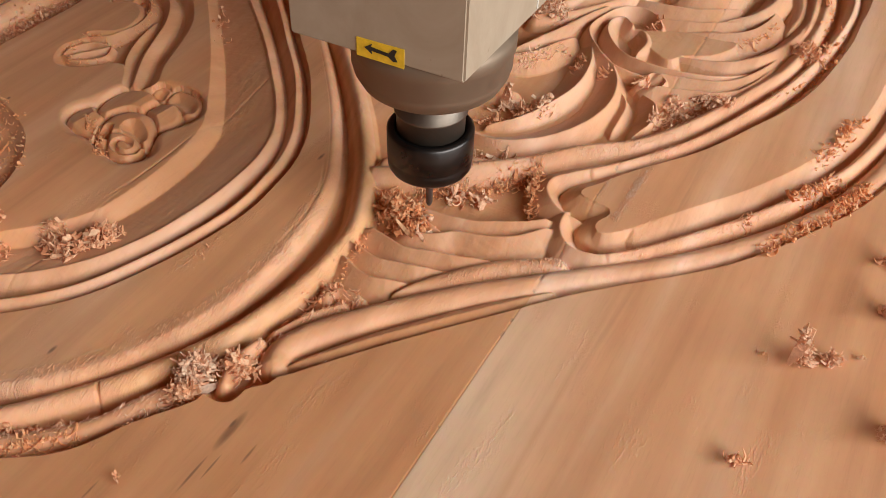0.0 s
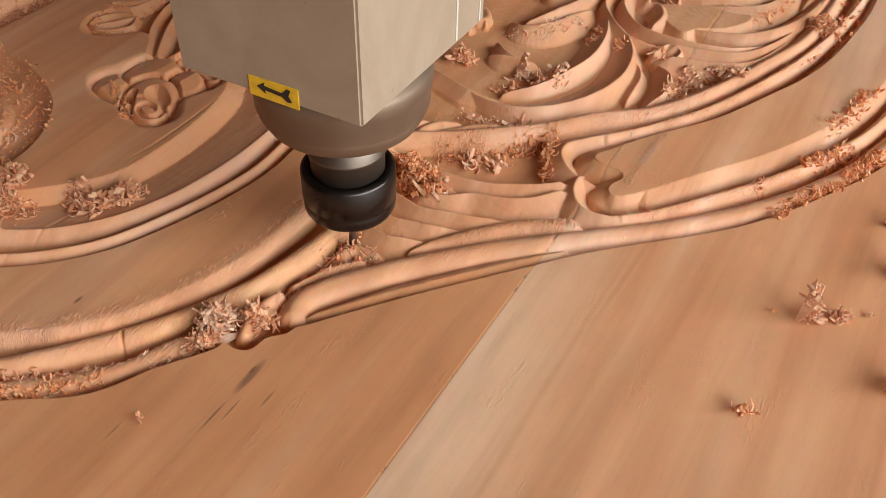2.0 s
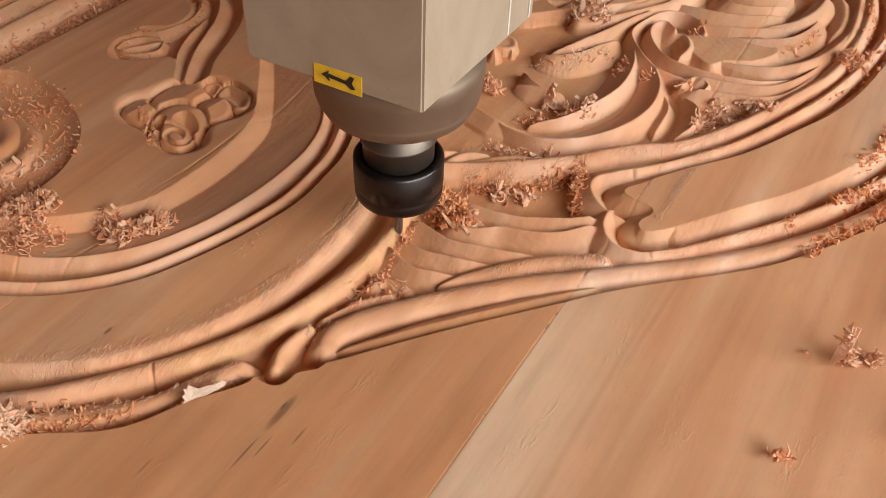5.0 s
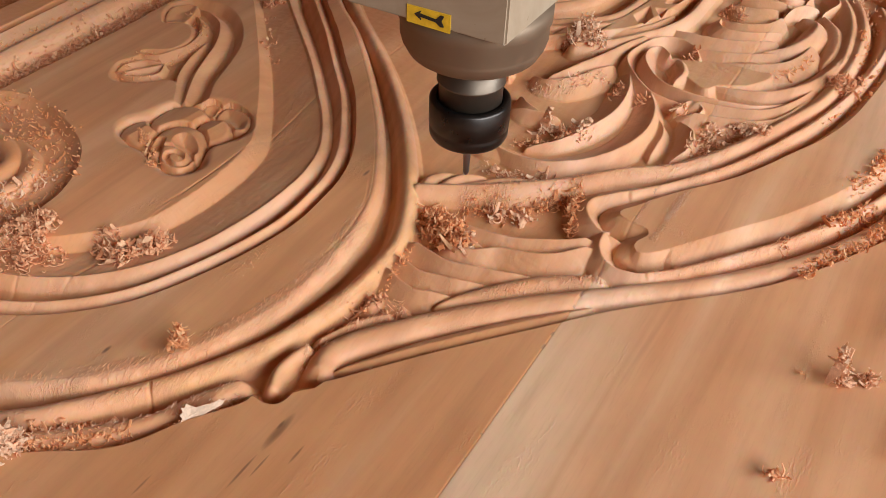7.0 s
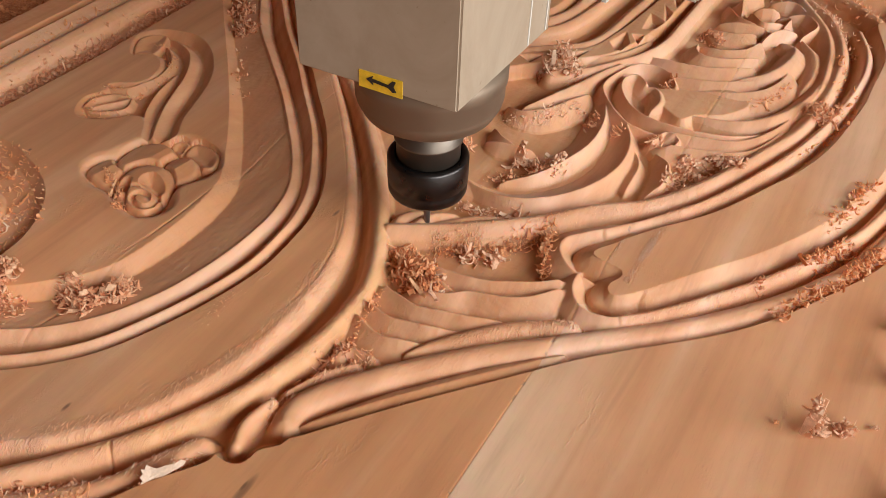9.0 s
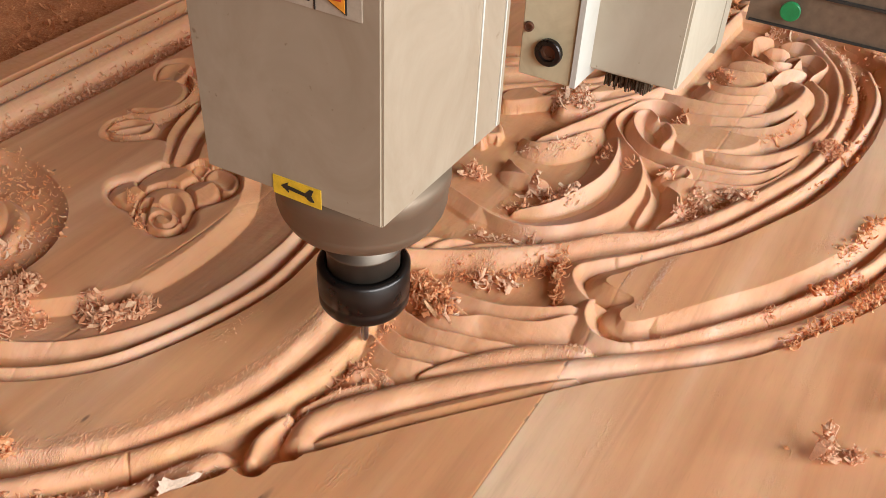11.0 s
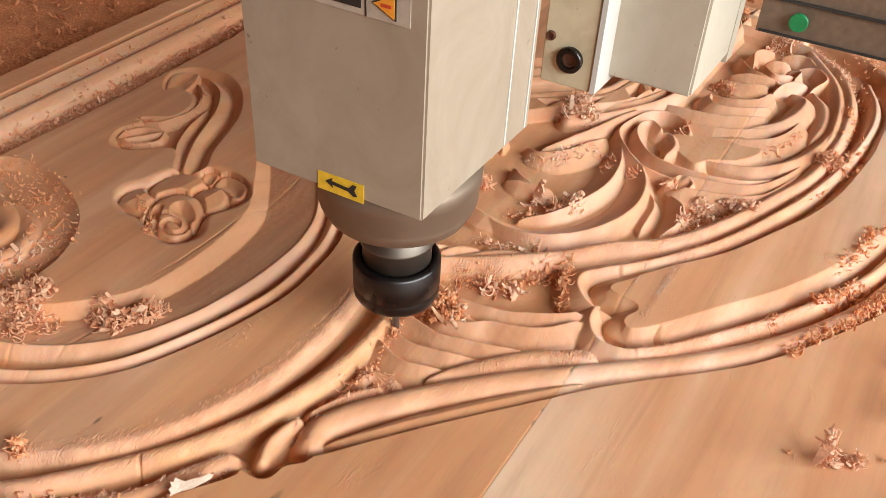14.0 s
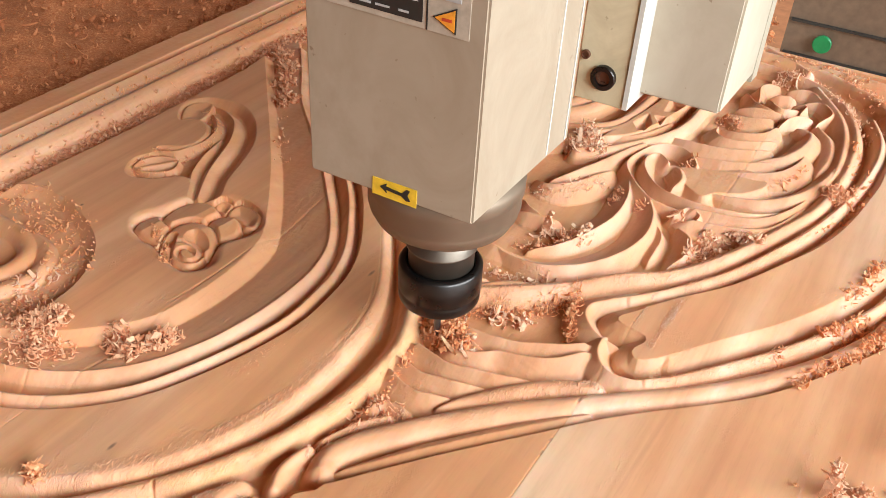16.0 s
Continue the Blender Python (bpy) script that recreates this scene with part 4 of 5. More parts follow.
E1, E2 = Vector((GY, -GX, 0)), Vector((GX, GY, 0))  # across and along the machine


def slab(name, u0, u1, v0, v1, low, high, material, label, category):
    pts = [tuple(Vector((0.1, 0.5, 0)) + E1 * u + E2 * v)[:2] for u, v in ((u0, v0), (u1, v0), (u1, v1), (u0, v1))]
    return tagged(part(name, solid(pts, low, high), material, None), label, category, kind="structure")


slab("floor", -4, 3.85, -4, 4, -0.90, -0.80, FILL_FLOOR, "unseen brown floor added to close the room", "floor")
slab("ceiling", -4, 3.85, -4, 4, 3.3, 3.4, FILL_WALL, "unseen reddish ceiling added to close the room", "ceiling")
slab("wall_north", -4, 3.85, 4.003, 4.12, -0.8, 3.3, FILL_WALL, "unseen reddish wall added to close the room", "wall")
slab("wall_south", -4, 3.85, -4.12, -4.003, -0.8, 3.3, FILL_WALL, "unseen reddish wall added to close the room", "wall")
slab("wall_west", -4.12, -4.003, -4, 4, -0.8, 3.3, FILL_WALL, "unseen reddish wall added to close the room", "wall")
# the added wall with the wide bright opening, out of view too
slab("wall_east", 3.853, 3.97, 2.15, 4, -0.8, 3.3, FILL_WALL, "unseen reddish wall added beside the opening", "wall")
slab("wall_east_end", 3.853, 3.97, -4, -3.05, -0.8, 3.3, FILL_WALL, "unseen reddish wall added beside the opening", "wall")
slab("wall_east_sill", 3.853, 3.97, -3.047, 2.147, -0.8, 0.9, FILL_WALL, "unseen low wall added under the opening", "wall")
slab("wall_east_head", 3.853, 3.97, -3.047, 2.147, 2.65, 3.3, FILL_WALL, "unseen lintel wall added over the opening", "wall")


# ---- shavings ----
chip_rng = random.Random(11)


def ribbon(verts, faces, at, length, width, thick, curl, axis, spin, taper=0.5, segs=5):
    """One curled shaving with thickness, added to lists."""
    rot = Euler((axis[0], axis[1], spin)).to_matrix()
    base = len(verts)
    twist, cup = chip_rng.gauss(0, 0.5), chip_rng.gauss(0, 0.25)
    for k in range(segs + 1):
        s = k / segs
        ang = curl * (s - 0.5)
        r = length / max(abs(curl), 0.15)
        x, z = r * math.sin(ang), r * (1 - math.cos(ang))
        w = width * (1 - taper * abs(2 * s - 1) ** 1.5) * (0.85 + 0.3 * chip_rng.random())
        nx, nz = -math.sin(ang), math.cos(ang)
        tw = twist * (s - 0.5) * 2
        for y, o in ((-w / 2, 0), (w / 2, 0), (w / 2, thick), (-w / 2, thick)):
            o2 = o + y * (tw + cup * chip_rng.uniform(-1, 1))
            p = rot @ Vector((x + nx * o2 + chip_rng.gauss(0, 0.05) * w, y, z + nz * o2))
            verts.append((at[0] + p.x, at[1] + p.y, at[2] + p.z))
    for k in range(segs):
        a, b = base + 4 * k, base + 4 * k + 4
        for m in range(4):
            faces.append((a + m, a + (m + 1) % 4, b + (m + 1) % 4, b + m))
    faces.append((base + 3, base + 2, base + 1, base))
    e = base + 4 * segs
    faces.append((e, e + 1, e + 2, e + 3))


def ribbons_object(name, verts, faces, material, label, category="wood shavings", kind="stuff", at=(0, 0, 0), group=""):
    me = bpy.data.meshes.new(name)
    me.from_pydata([(x - at[0], y - at[1], z - at[2]) for x, y, z in verts], [], faces)
    me.materials.append(material)
    ob = new(name, me)
    ob.location = at
    return tagged(ob, label, category, group, kind)


def crumb(verts, faces, at, size):
    """A crumpled lump of matted fibres, added to lists."""
    base, rows, cols = len(verts), 4, 6
    sx, sy, sz, spin = chip_rng.uniform(0.6, 1.3), chip_rng.uniform(0.45, 0.9), chip_rng.uniform(0.4, 0.8), chip_rng.uniform(0, 6.28)
    c, s = math.cos(spin), math.sin(spin)
    for r in range(rows + 1):
        for k in range(cols):
            th, ph = math.pi * r / rows, 2 * math.pi * k / cols
            q = size * chip_rng.uniform(0.55, 1.35)
            x, y, z = q * sx * math.sin(th) * math.cos(ph), q * sy * math.sin(th) * math.sin(ph), q * sz * math.cos(th)
            verts.append((at[0] + c * x - s * y, at[1] + s * x + c * y, at[2] + z))
    for r in range(rows):
        for k in range(cols):
            a, b = base + r * cols + k, base + r * cols + (k + 1) % cols
            faces.append((a, a + cols, b + cols, b))


def one_shaving(verts, faces, x, y, z, size, flat=0.5):
    size *= 0.74 * min(1.9, chip_rng.lognormvariate(0, 0.42))
    if chip_rng.random() < 0.25:
        crumb(verts, faces, (x, y, z + size * 0.1), size * 0.34)
        return
    wide = chip_rng.uniform(0.10, 0.2) if chip_rng.random() < 0.35 else chip_rng.uniform(0.18, 0.42)
    ribbon(verts, faces, (x, y, z), size * chip_rng.uniform(0.8, 2.2), size * wide, size * chip_rng.uniform(0.03, 0.06),
           chip_rng.choice((-1, 1)) * chip_rng.uniform(0.8, 4.6), (chip_rng.gauss(0, 1.2 - flat), chip_rng.gauss(0, 1.2 - flat)), chip_rng.uniform(0, 6.28), 0.45, 4)


def pile(spots, count, radius, high, size, material, label, flat=0.62, name="shavings_pile"):
    """A heap of curled shavings lying on the carving, round plan spots in millimetres."""
    verts, faces = [], []
    for k in range(int(count * 1.4)):
        cx, cy = spots[k % len(spots)]
        r, a = radius * math.sqrt(chip_rng.random()), chip_rng.uniform(0, 6.28)
        x, y = (cx + r * math.cos(a)) / 1000, (cy + r * math.sin(a)) / 1000
        up = high / 1000 * (1 - (r / radius) ** 2) * chip_rng.random()
        one_shaving(verts, faces, x, y, height_at(x, y) + 0.0004 + up, size * 1.0 / 1000 * chip_rng.uniform(0.5, 1.4), flat)
    return ribbons_object(name, verts, faces, material, label)


def row(points, count, spread, size, material, label, high=1.0, name="shavings_row"):
    """Shavings strewn along a groove."""
    c = spline(points)
    verts, faces = [], []
    for k in range(int(count * 1.0)):
        p = c[min(len(c) - 1, int(len(c) * chip_rng.random()))]
        x, y = p[0] + chip_rng.gauss(0, spread / 1000), p[1] + chip_rng.gauss(0, spread / 1000)
        one_shaving(verts, faces, x, y, height_at(x, y) + 0.0003 + high / 1000 * chip_rng.random() ** 2, size * 0.9 / 1000 * chip_rng.uniform(0.5, 1.4), 0.75)
    return ribbons_object(name, verts, faces, material, label)


def fuzz(points, count, spread, length, material, label, lift=0.35, name="torn_fibres", lean=0.25):
    """Thin fibres torn up along the grain, lying on a moulding."""
    c = spline(points)
    verts, faces = [], []
    for k in range(int(count * 1.2)):
        p = c[min(len(c) - 1, int(len(c) * chip_rng.random()))]
        if noise.noise((p[0] * 90, p[1] * 90, 5.0)) < chip_rng.uniform(-0.5, 0.25):
            continue
        x, y = p[0] + chip_rng.gauss(0, spread / 1000), p[1] + chip_rng.gauss(0, spread / 1000)
        long = 0.7 * length / 1000 * chip_rng.lognormvariate(0, 0.4)
        ribbon(verts, faces, (x, y, height_at(x, y) + 0.0002), long, long * chip_rng.uniform(0.10, 0.24), 0.0001, chip_rng.uniform(-1.0, 1.0),
               (chip_rng.gauss(0, 0.25), -abs(chip_rng.gauss(lift, 0.2)) * 0.45), radians(76) + chip_rng.gauss(0, lean), 0.8, 2)
    return ribbons_object(name, verts, faces, material, label)


def clump(name, at, count, rx, ry, high, size, material, label, slab_size=None):
    """A loose clump of matted shavings that moves as one; at is its foot."""
    verts, faces = [], []
    lean = chip_rng.uniform(-0.35, 0.1)
    for k in range(int(count * 1.4)):
        v, a = chip_rng.random() ** 1.4, chip_rng.uniform(0, 6.28)
        u = math.sqrt(chip_rng.random()) * (1 - v) ** 0.7
        x, y = rx / 1000 * u * math.cos(a) + lean * v * high / 1000, ry / 1000 * u * math.sin(a)
        one_shaving(verts, faces, x, y, high / 1000 * v + 0.0006, size * 1.0 / 1000 * chip_rng.uniform(0.5, 1.4), 0.45)
    if slab_size:
        # a tapered flake that stands in the clump
        ribbon(verts, faces, (-0.001 + lean * high / 2000, 0, high / 2000), high / 1050, slab_size / 1600, 0.0008, 0.5, (0.25, -1.35 - lean * 0.4), 0.5, 0.55, 6)
        ribbon(verts, faces, (0.002, -ry / 2500, 0.0016), slab_size / 1100, slab_size / 2600, 0.0006, 0.7, (0.5, 0.2), 0.3, 0.4, 5)
    me = bpy.data.meshes.new(name)
    me.from_pydata(verts, [], faces)
    me.materials.append(material)
    ob = new(name, me)
    ob.location = at
    return tagged(ob, label, "wood shavings")


# heap that the cutter throws up beside itself
pile([(32, 495), (40, 488), (39, 474), (32, 484), (44, 471)], 520, 9, 10, 4.4, CHIP_DARK, "orange curled shavings heaped beside the cutter")
pile([(52, 470), (49, 466), (46, 488)], 16, 5, 4, 6.5, CHIP_PALE, "pale flakes standing on the leaf fan", 0.1)
row([(48, 503), (60, 506), (80, 508), (95, 517), (106, 523)], 260, 3.0, 3.6, CHIP_DARK, "torn orange fibres along the moulding", 4.0)
pile([(66, 502), (79, 501)], 30, 7, 4, 6.0, CHIP_PALE, "pale flakes in the hollow")
row([(110, 526), (108, 516), (106, 505), (106, 490)], 260, 1.8, 3.6, CHIP_DARK, "shavings packed beside the heart scroll", 3.5)
row([(22, 462), (18, 446), (11, 428), (0, 412), (-9, 401)], 130, 1.3, 2.6, CHIP_DARK, "fuzzy fibres under the ring's rim", 3.0)
pile([(8, 424), (17, 419), (2, 415)], 60, 6, 3, 3.6, CHIP, "torn fibres at the leaf tips")
# cove of the left ring
pile([(-178, 442), (-169, 450), (-170, 436)], 300, 10, 8, 4.2, CHIP, "pale matted shavings lying in the cove")
pile([(-132, 444), (-122, 437), (-111, 444), (-108, 448)], 280, 9, 8, 4.8, CHIP, "curled shavings lying in the cove")
pile([(-193, 455), (-181, 424), (-162, 427), (-200, 440)], 260, 14, 3, 3.2, CHIP, "small shavings scattered in the cove")
# foot of the ring
row([(-180, 308), (-127, 327), (-117, 329.5), (-108, 332), (-99, 334.5), (-90, 338)], 300, 1.2, 3.4, CHIP, "shavings packed in the groove", 2.0)
row([(-180, 304), (-129, 316), (-116, 319), (-107, 321), (-98, 324), (-90, 327), (-79, 330)], 460, 1.6, 3.2, CHIP_DARK, "dark shavings along the cut edge", 1.6)
row([(-60, 340), (-46, 350), (-40, 355)], 70, 1.2, 2.6, CHIP_PALE, "pale torn fibres at the moulding's end", 2.0)
# right panel
pile([(184, 576), (196, 588), (212, 598), (222, 598), (194, 597)], 230, 8, 4, 4.0, CHIP_PALE, "fan of pale shavings beside the scroll")
pile([(287, 662), (296, 664), (289, 654)], 130, 8, 7, 4.5, CHIP, "curled shavings lodged on the rim bead")
pile([(119, 712), (110, 696), (124, 694)], 200, 8, 13, 5.0, CHIP_PALE, "tangled shavings heaped on the strap")
pile([(93, 590), (104, 588), (114, 586)], 80, 7, 6, 4.6, CHIP_PALE, "shavings heaped on the flat ground")
row([(72, 576), (90, 576), (113, 579)], 90, 3.0, 3.6, CHIP, "shavings strewn on the flat ground", 2.5)
row([(139, 650), (138, 638), (136, 628)], 60, 2.4, 3.8, CHIP, "shavings caught in a hollow", 2.0)
pile([(152, 628), (176, 617), (190, 688)], 70, 6, 4, 3.8, CHIP, "shavings caught among the scrolls")
pile([(287, 850), (294, 846)], 60, 6, 8, 5.0, CHIP_PALE, "curled shaving on the rosette")
row([(55, 548), (62, 543), (83, 539), (96, 541)], 90, 2.6, 4.0, CHIP_PALE, "pale shavings below the crescent leaf", 3.0)
pile([(228, 768), (236, 760)], 60, 6, 3, 3.4, CHIP, "shavings among the leaves")
row([(80, 640), (95, 636), (112, 641), (128, 652)], 80, 2.5, 3.4, CHIP_PALE, "torn fibres on a leaf", 1.5)
# rail and heart bead, right end
row([(248, 508), (257, 513), (270, 523)], 140, 2.6, 4.2, CHIP_DARK, "shavings packed on the heart bead", 3.5)
row([(222, 466), (233, 473), (245, 482), (266, 497), (290, 522)], 380, 2.2, 4.0, CHIP_DARK, "shavings packed along the rail's foot", 2.5)
row([(266, 541), (276, 551), (287, 565), (300, 583)], 150, 2.4, 4.0, CHIP_DARK, "shavings in the groove beside the field", 2.5)
pile([(218, 488), (277, 524)], 40, 4, 3, 3.6, CHIP, "small shavings on the bead")
row([(320, 690), (309, 666), (291, 638), (268, 612)], 110, 1.8, 3.4, CHIP_DARK, "dark shavings under the rim bead", 1.5)
# far borders
row(along(-487, 380, 940), 3600, 5.8, 3.6, CHIP, "sawdust and shavings filling the border groove", 4.5)
row(along(-519, 380, 940), 900, 2.2, 3.0, CHIP_DARK, "shavings strewn over the border beads", 1.5)
pile([(-124, 775), (-120, 748), (-113, 722), (-135, 800)], 420, 10, 7, 4.6, CHIP, "shavings lodged between field and ring")
row([(-109, 696), (-95, 637)], 40, 2.5, 3.5, CHIP, "shavings below the field's edge", 2.0)
row([(305, 862), (317, 842), (326, 812), (333, 780), (336, 752)], 260, 4.0, 3.8, CHIP_PALE, "shavings between the rim beads", 3.0)
row([(300, 885), (335, 868), (352, 835), (362, 800)], 260, 5.5, 4.0, CHIP, "shavings along the far border", 3.0)
row([(320, 740), (318, 715), (308, 690)], 60, 2.0, 3.4, CHIP_DARK, "dark shavings beside the rim", 1.5)
row([(274, 694), (262, 680), (245, 671)], 50, 2.0, 3.2, CHIP_DARK, "dark shavings in a leaf groove", 1.5)
# pocket at the far left
pile([(-248, 557), (-234, 559), (-213, 546), (-198, 536), (-190, 516), (-222, 534), (-182, 500), (-189, 486), (-197, 470), (-196, 455)], 520, 15, 2, 2.6, CHIP_DARK, "small shavings covering the pocket's ground")
row([(-205, 470), (-196, 480), (-186, 495)], 60, 4, 4.5, CHIP_PALE, "pale curls in the pocket", 2.5)
row([(-149, 541), (-140, 529), (-134, 519), (-130, 508)], 110, 1.6, 2.8, CHIP_DARK, "dark chips round the rose", 1.5)
row([(-186, 612), (-176, 628), (-160, 626), (-148, 645), (-150, 672), (-164, 690)], 150, 1.8, 2.6, CHIP_DARK, "chips along the stem", 1.2)
row([(-186, 602), (-170, 601), (-158, 606)], 60, 1.2, 2.6, CHIP_DARK, "chips round the bud", 1.0)
# fuzz torn up along the ring
fuzz([(-3, 504), (-5, 484), (-10, 464), (-20, 438), (-36, 410), (-57, 387), (-80, 369), (-98, 360), (-120, 353), (-150, 349)], 900, 1.3, 1.7, CHIP, "fine torn fibres on the ring bead", 0.5)
fuzz([(-8, 480), (-14, 462), (-24, 438), (-40, 411), (-61, 388), (-84, 371), (-101, 362), (-122, 356)], 500, 0.8, 1.8, CHIP, "fine torn fibres along the ring bead", 0.6)
fuzz([(13, 462), (9, 448), (0, 430), (-12, 413), (-32, 389), (-54, 370), (-75, 357), (-95, 347)], 420, 1.6, 1.4, CHIP, "fine torn fibres on the ring's rim", 0.3)
fuzz([(40, 515), (70, 519), (103, 528), (136, 541), (170, 551), (200, 572)], 480, 2.0, 1.6, CHIP, "raised grain on the panel's rim bead", 0.15)
fuzz([(40, 508), (70, 512), (100, 520)], 420, 1.4, 2.6, CHIP, "torn orange fibres hanging from the bead", 0.4)
fuzz([(175, 540), (205, 560), (245, 596), (268, 620)], 420, 2.0, 1.7, CHIP, "raised grain on the heart bead", 0.15)
fuzz([(150, 457), (190, 474), (223, 492), (258, 516)], 520, 2.0, 1.6, CHIP, "raised grain on the lower heart bead", 0.15)
fuzz([(60, 429), (82, 438), (102, 446), (120, 450)], 260, 2.0, 1.6, CHIP, "raised grain on the leaf bead", 0.15)
fuzz([(112, 451), (120, 449), (126, 447)], 120, 1.5, 2.6, CHIP_PALE, "pale fibres torn up beside the heart", 0.5)
fuzz([(-17, 378), (-16, 384), (-10, 391)], 130, 1.4, 3.2, CHIP_PALE, "pale fibres standing in the hollow", 0.6)
fuzz([(-120, 326), (-98, 332), (-75, 341), (-61, 350), (-46, 361)], 360, 1.5, 2.2, CHIP_PALE, "fibres torn up on the foot bead", 0.5)
fuzz([(0, 404), (10, 410), (24, 416)], 160, 1.8, 2.4, CHIP, "torn fibres between the mouldings", 0.4)
fuzz([(171, 526), (157, 498), (149, 482)], 900, 1.3, 1.0, FLAKE, "torn pale grain on the right field", 0.1)
fuzz([(152, 520), (146, 508), (141, 498)], 160, 0.8, 0.9, FLAKE, "torn pale grain on the right field", 0.1)
row([(-60, 430), (-48, 452)], 60, 2.0, 1.2, CHIP, "torn grain on the ring", 0.1)

row([(-100, 316), (-58, 337), (-36, 354)], 60, 0.6, 1.4, CHIP, "burr along the cut edge", 0.2)
row([(13, 374), (46, 391), (89, 411), (129, 427), (186, 446)], 22, 0.5, 1.1, CHIP_PALE, "burr along the cut edge", 0.1)

clump("wood_flake", (0.0925, 0.592, -0.0105), 34, 5, 4, 15, 3.6, CHIP_PALE, "pale flake standing among the carved scrolls", 13)
clump("shavings_clump", (0.053, 0.604, -0.0105), 110, 9, 7, 10, 4.0, CHIP, "tangled shavings on the carved ground")
# loose chips on the bare board
clump("wood_chip", (0.226, 0.392, 0), 150, 6, 5, 23, 2.9, CHIP_PALE, "upright clump of matted shavings on bare wood", 8)
clump("wood_chip", (0.238, 0.393, 0), 60, 6, 4, 5, 3.2, CHIP_PALE, "pale crumb of shavings on bare wood")
clump("wood_chip", (0.187, 0.337, 0), 14, 6, 2.5, 4, 6.0, CHIP, "thin curled chip on bare wood")
clump("wood_chip", (0.254, 0.354, 0), 130, 8, 6, 15, 3.2, CHIP_PALE, "rounded clump of shavings on bare wood", 8)
clump("wood_chip", (0.252, 0.396, 0), 8, 2.5, 1.5, 2, 2.6, CHIP_PALE, "tiny pale chip on bare wood")
clump("wood_chip", (0.274, 0.424, 0), 120, 6, 5, 18, 3.2, CHIP_PALE, "upright clump of shavings on bare wood", 8)
clump("wood_chip", (0.283, 0.459, 0), 60, 6, 4, 9, 3.2, CHIP, "small clump of shavings on bare wood")
clump("wood_chip", (0.208, 0.395, 0), 5, 2.5, 1.5, 1, 3.0, CHIP_DARK, "tiny brown chip on bare wood")
# chips that the air blast moves
blown_crumb = clump("wood_chip", (-0.057, 0.310, 0), 10, 2.5, 2, 2.5, 2.6, CHIP, "tiny chip lying on bare wood")
front_heap = clump("shavings_clump", (-0.040, 0.366, -0.004), 210, 12, 8, 12, 4.6, CHIP_PALE, "pale tangled clump of shavings in the moulding", 9)
side_heap = clump("shavings_clump", (-0.022, 0.370, -0.004), 170, 10, 7, 9, 4.2, CHIP, "tangled clump of shavings in the moulding", 7)
low_heap = clump("shavings_clump", (-0.044, 0.354, -0.004), 130, 9, 6, 5, 3.8, CHIP, "scattered clump of shavings at the cut edge")
brown_clump = clump("shavings_clump", (0.036, 0.478, -0.004), 90, 6, 5, 9, 4.0, CHIP_DARK, "brown clump of shavings")
white_flake = new("wood_flake", bpy.data.meshes.new("wood_flake"))
fv, ff = [], []
edge = [(0.0115, 0.0008), (0.0095, 0.0022), (0.0060, 0.0012), (0.0025, 0.0018), (-0.002, 0.0016), (-0.0045, 0.0034), (-0.0060, 0.0046), (-0.0072, 0.0028), (-0.0088, 0.0036), (-0.0084, 0.0012), (-0.0102, 0.0002),
        (-0.0094, -0.0018), (-0.0112, -0.0030), (-0.0096, -0.0036), (-0.0100, -0.0048), (-0.0045, -0.0034), (0.0, -0.0027), (0.0045, -0.0017), (0.0100, -0.0007)]
turn_flake = Matrix.Rotation(radians(29), 3, "Z") @ Matrix.Rotation(0.75, 3, "X")
for dz in (0.0, 0.0006):
    fv += [tuple(turn_flake @ Vector((u, v, dz + 0.0006 * math.sin(u * 420) + 6 * u * u))) for u, v in [(0.88 * p, 0.9 * q) for p, q in edge]]
ne = len(edge)
ff += [tuple(range(ne))[::-1], tuple(range(ne, 2 * ne))] + [(k, (k + 1) % ne, ne + (k + 1) % ne, ne + k) for k in range(ne)]
white_flake.data.from_pydata(fv, [], ff)
white_flake.data.materials.append(FLAKE)
tagged(white_flake, "broad pale flake of wood at the cut edge", "wood flake")

# sawdust over the bed beyond the panel's edge
sv, sf = [], []
for k in range(5800):
    a, b = chip_rng.uniform(0.35, 1.25), -0.575 - 0.30 * chip_rng.random() ** 1.3
    x, y = a * GX + b * GY, a * GY - b * GX
    one_shaving(sv, sf, x, y, -0.026 + 0.006 * noise.noise((x * 14, y * 14, 0)) + 0.001, 0.0052 * chip_rng.uniform(0.5, 1.5), 0.5)
ribbons_object("sawdust_litter", sv, sf, DUST, "reddish shavings strewn over the machine bed")
bm = bmesh.new()
grid = [[bm.verts.new((a * GX + b * GY, a * GY - b * GX, -0.027 + 0.006 * noise.noise(((a * GX + b * GY) * 14, (a * GY - b * GX) * 14, 0)) + 0.0015 * noise.noise((a * 160, b * 160, 3))))
         for b in np.arange(-1.30, -0.5649, 0.0105)] for a in np.arange(-0.2, 1.8, 0.0105)]
for r0, r1 in zip(grid, grid[1:]):
    for k in range(len(r0) - 1):
        bm.faces.new((r0[k], r0[k + 1], r1[k + 1], r1[k]))
bmesh.ops.recalc_face_normals(bm, faces=bm.faces)


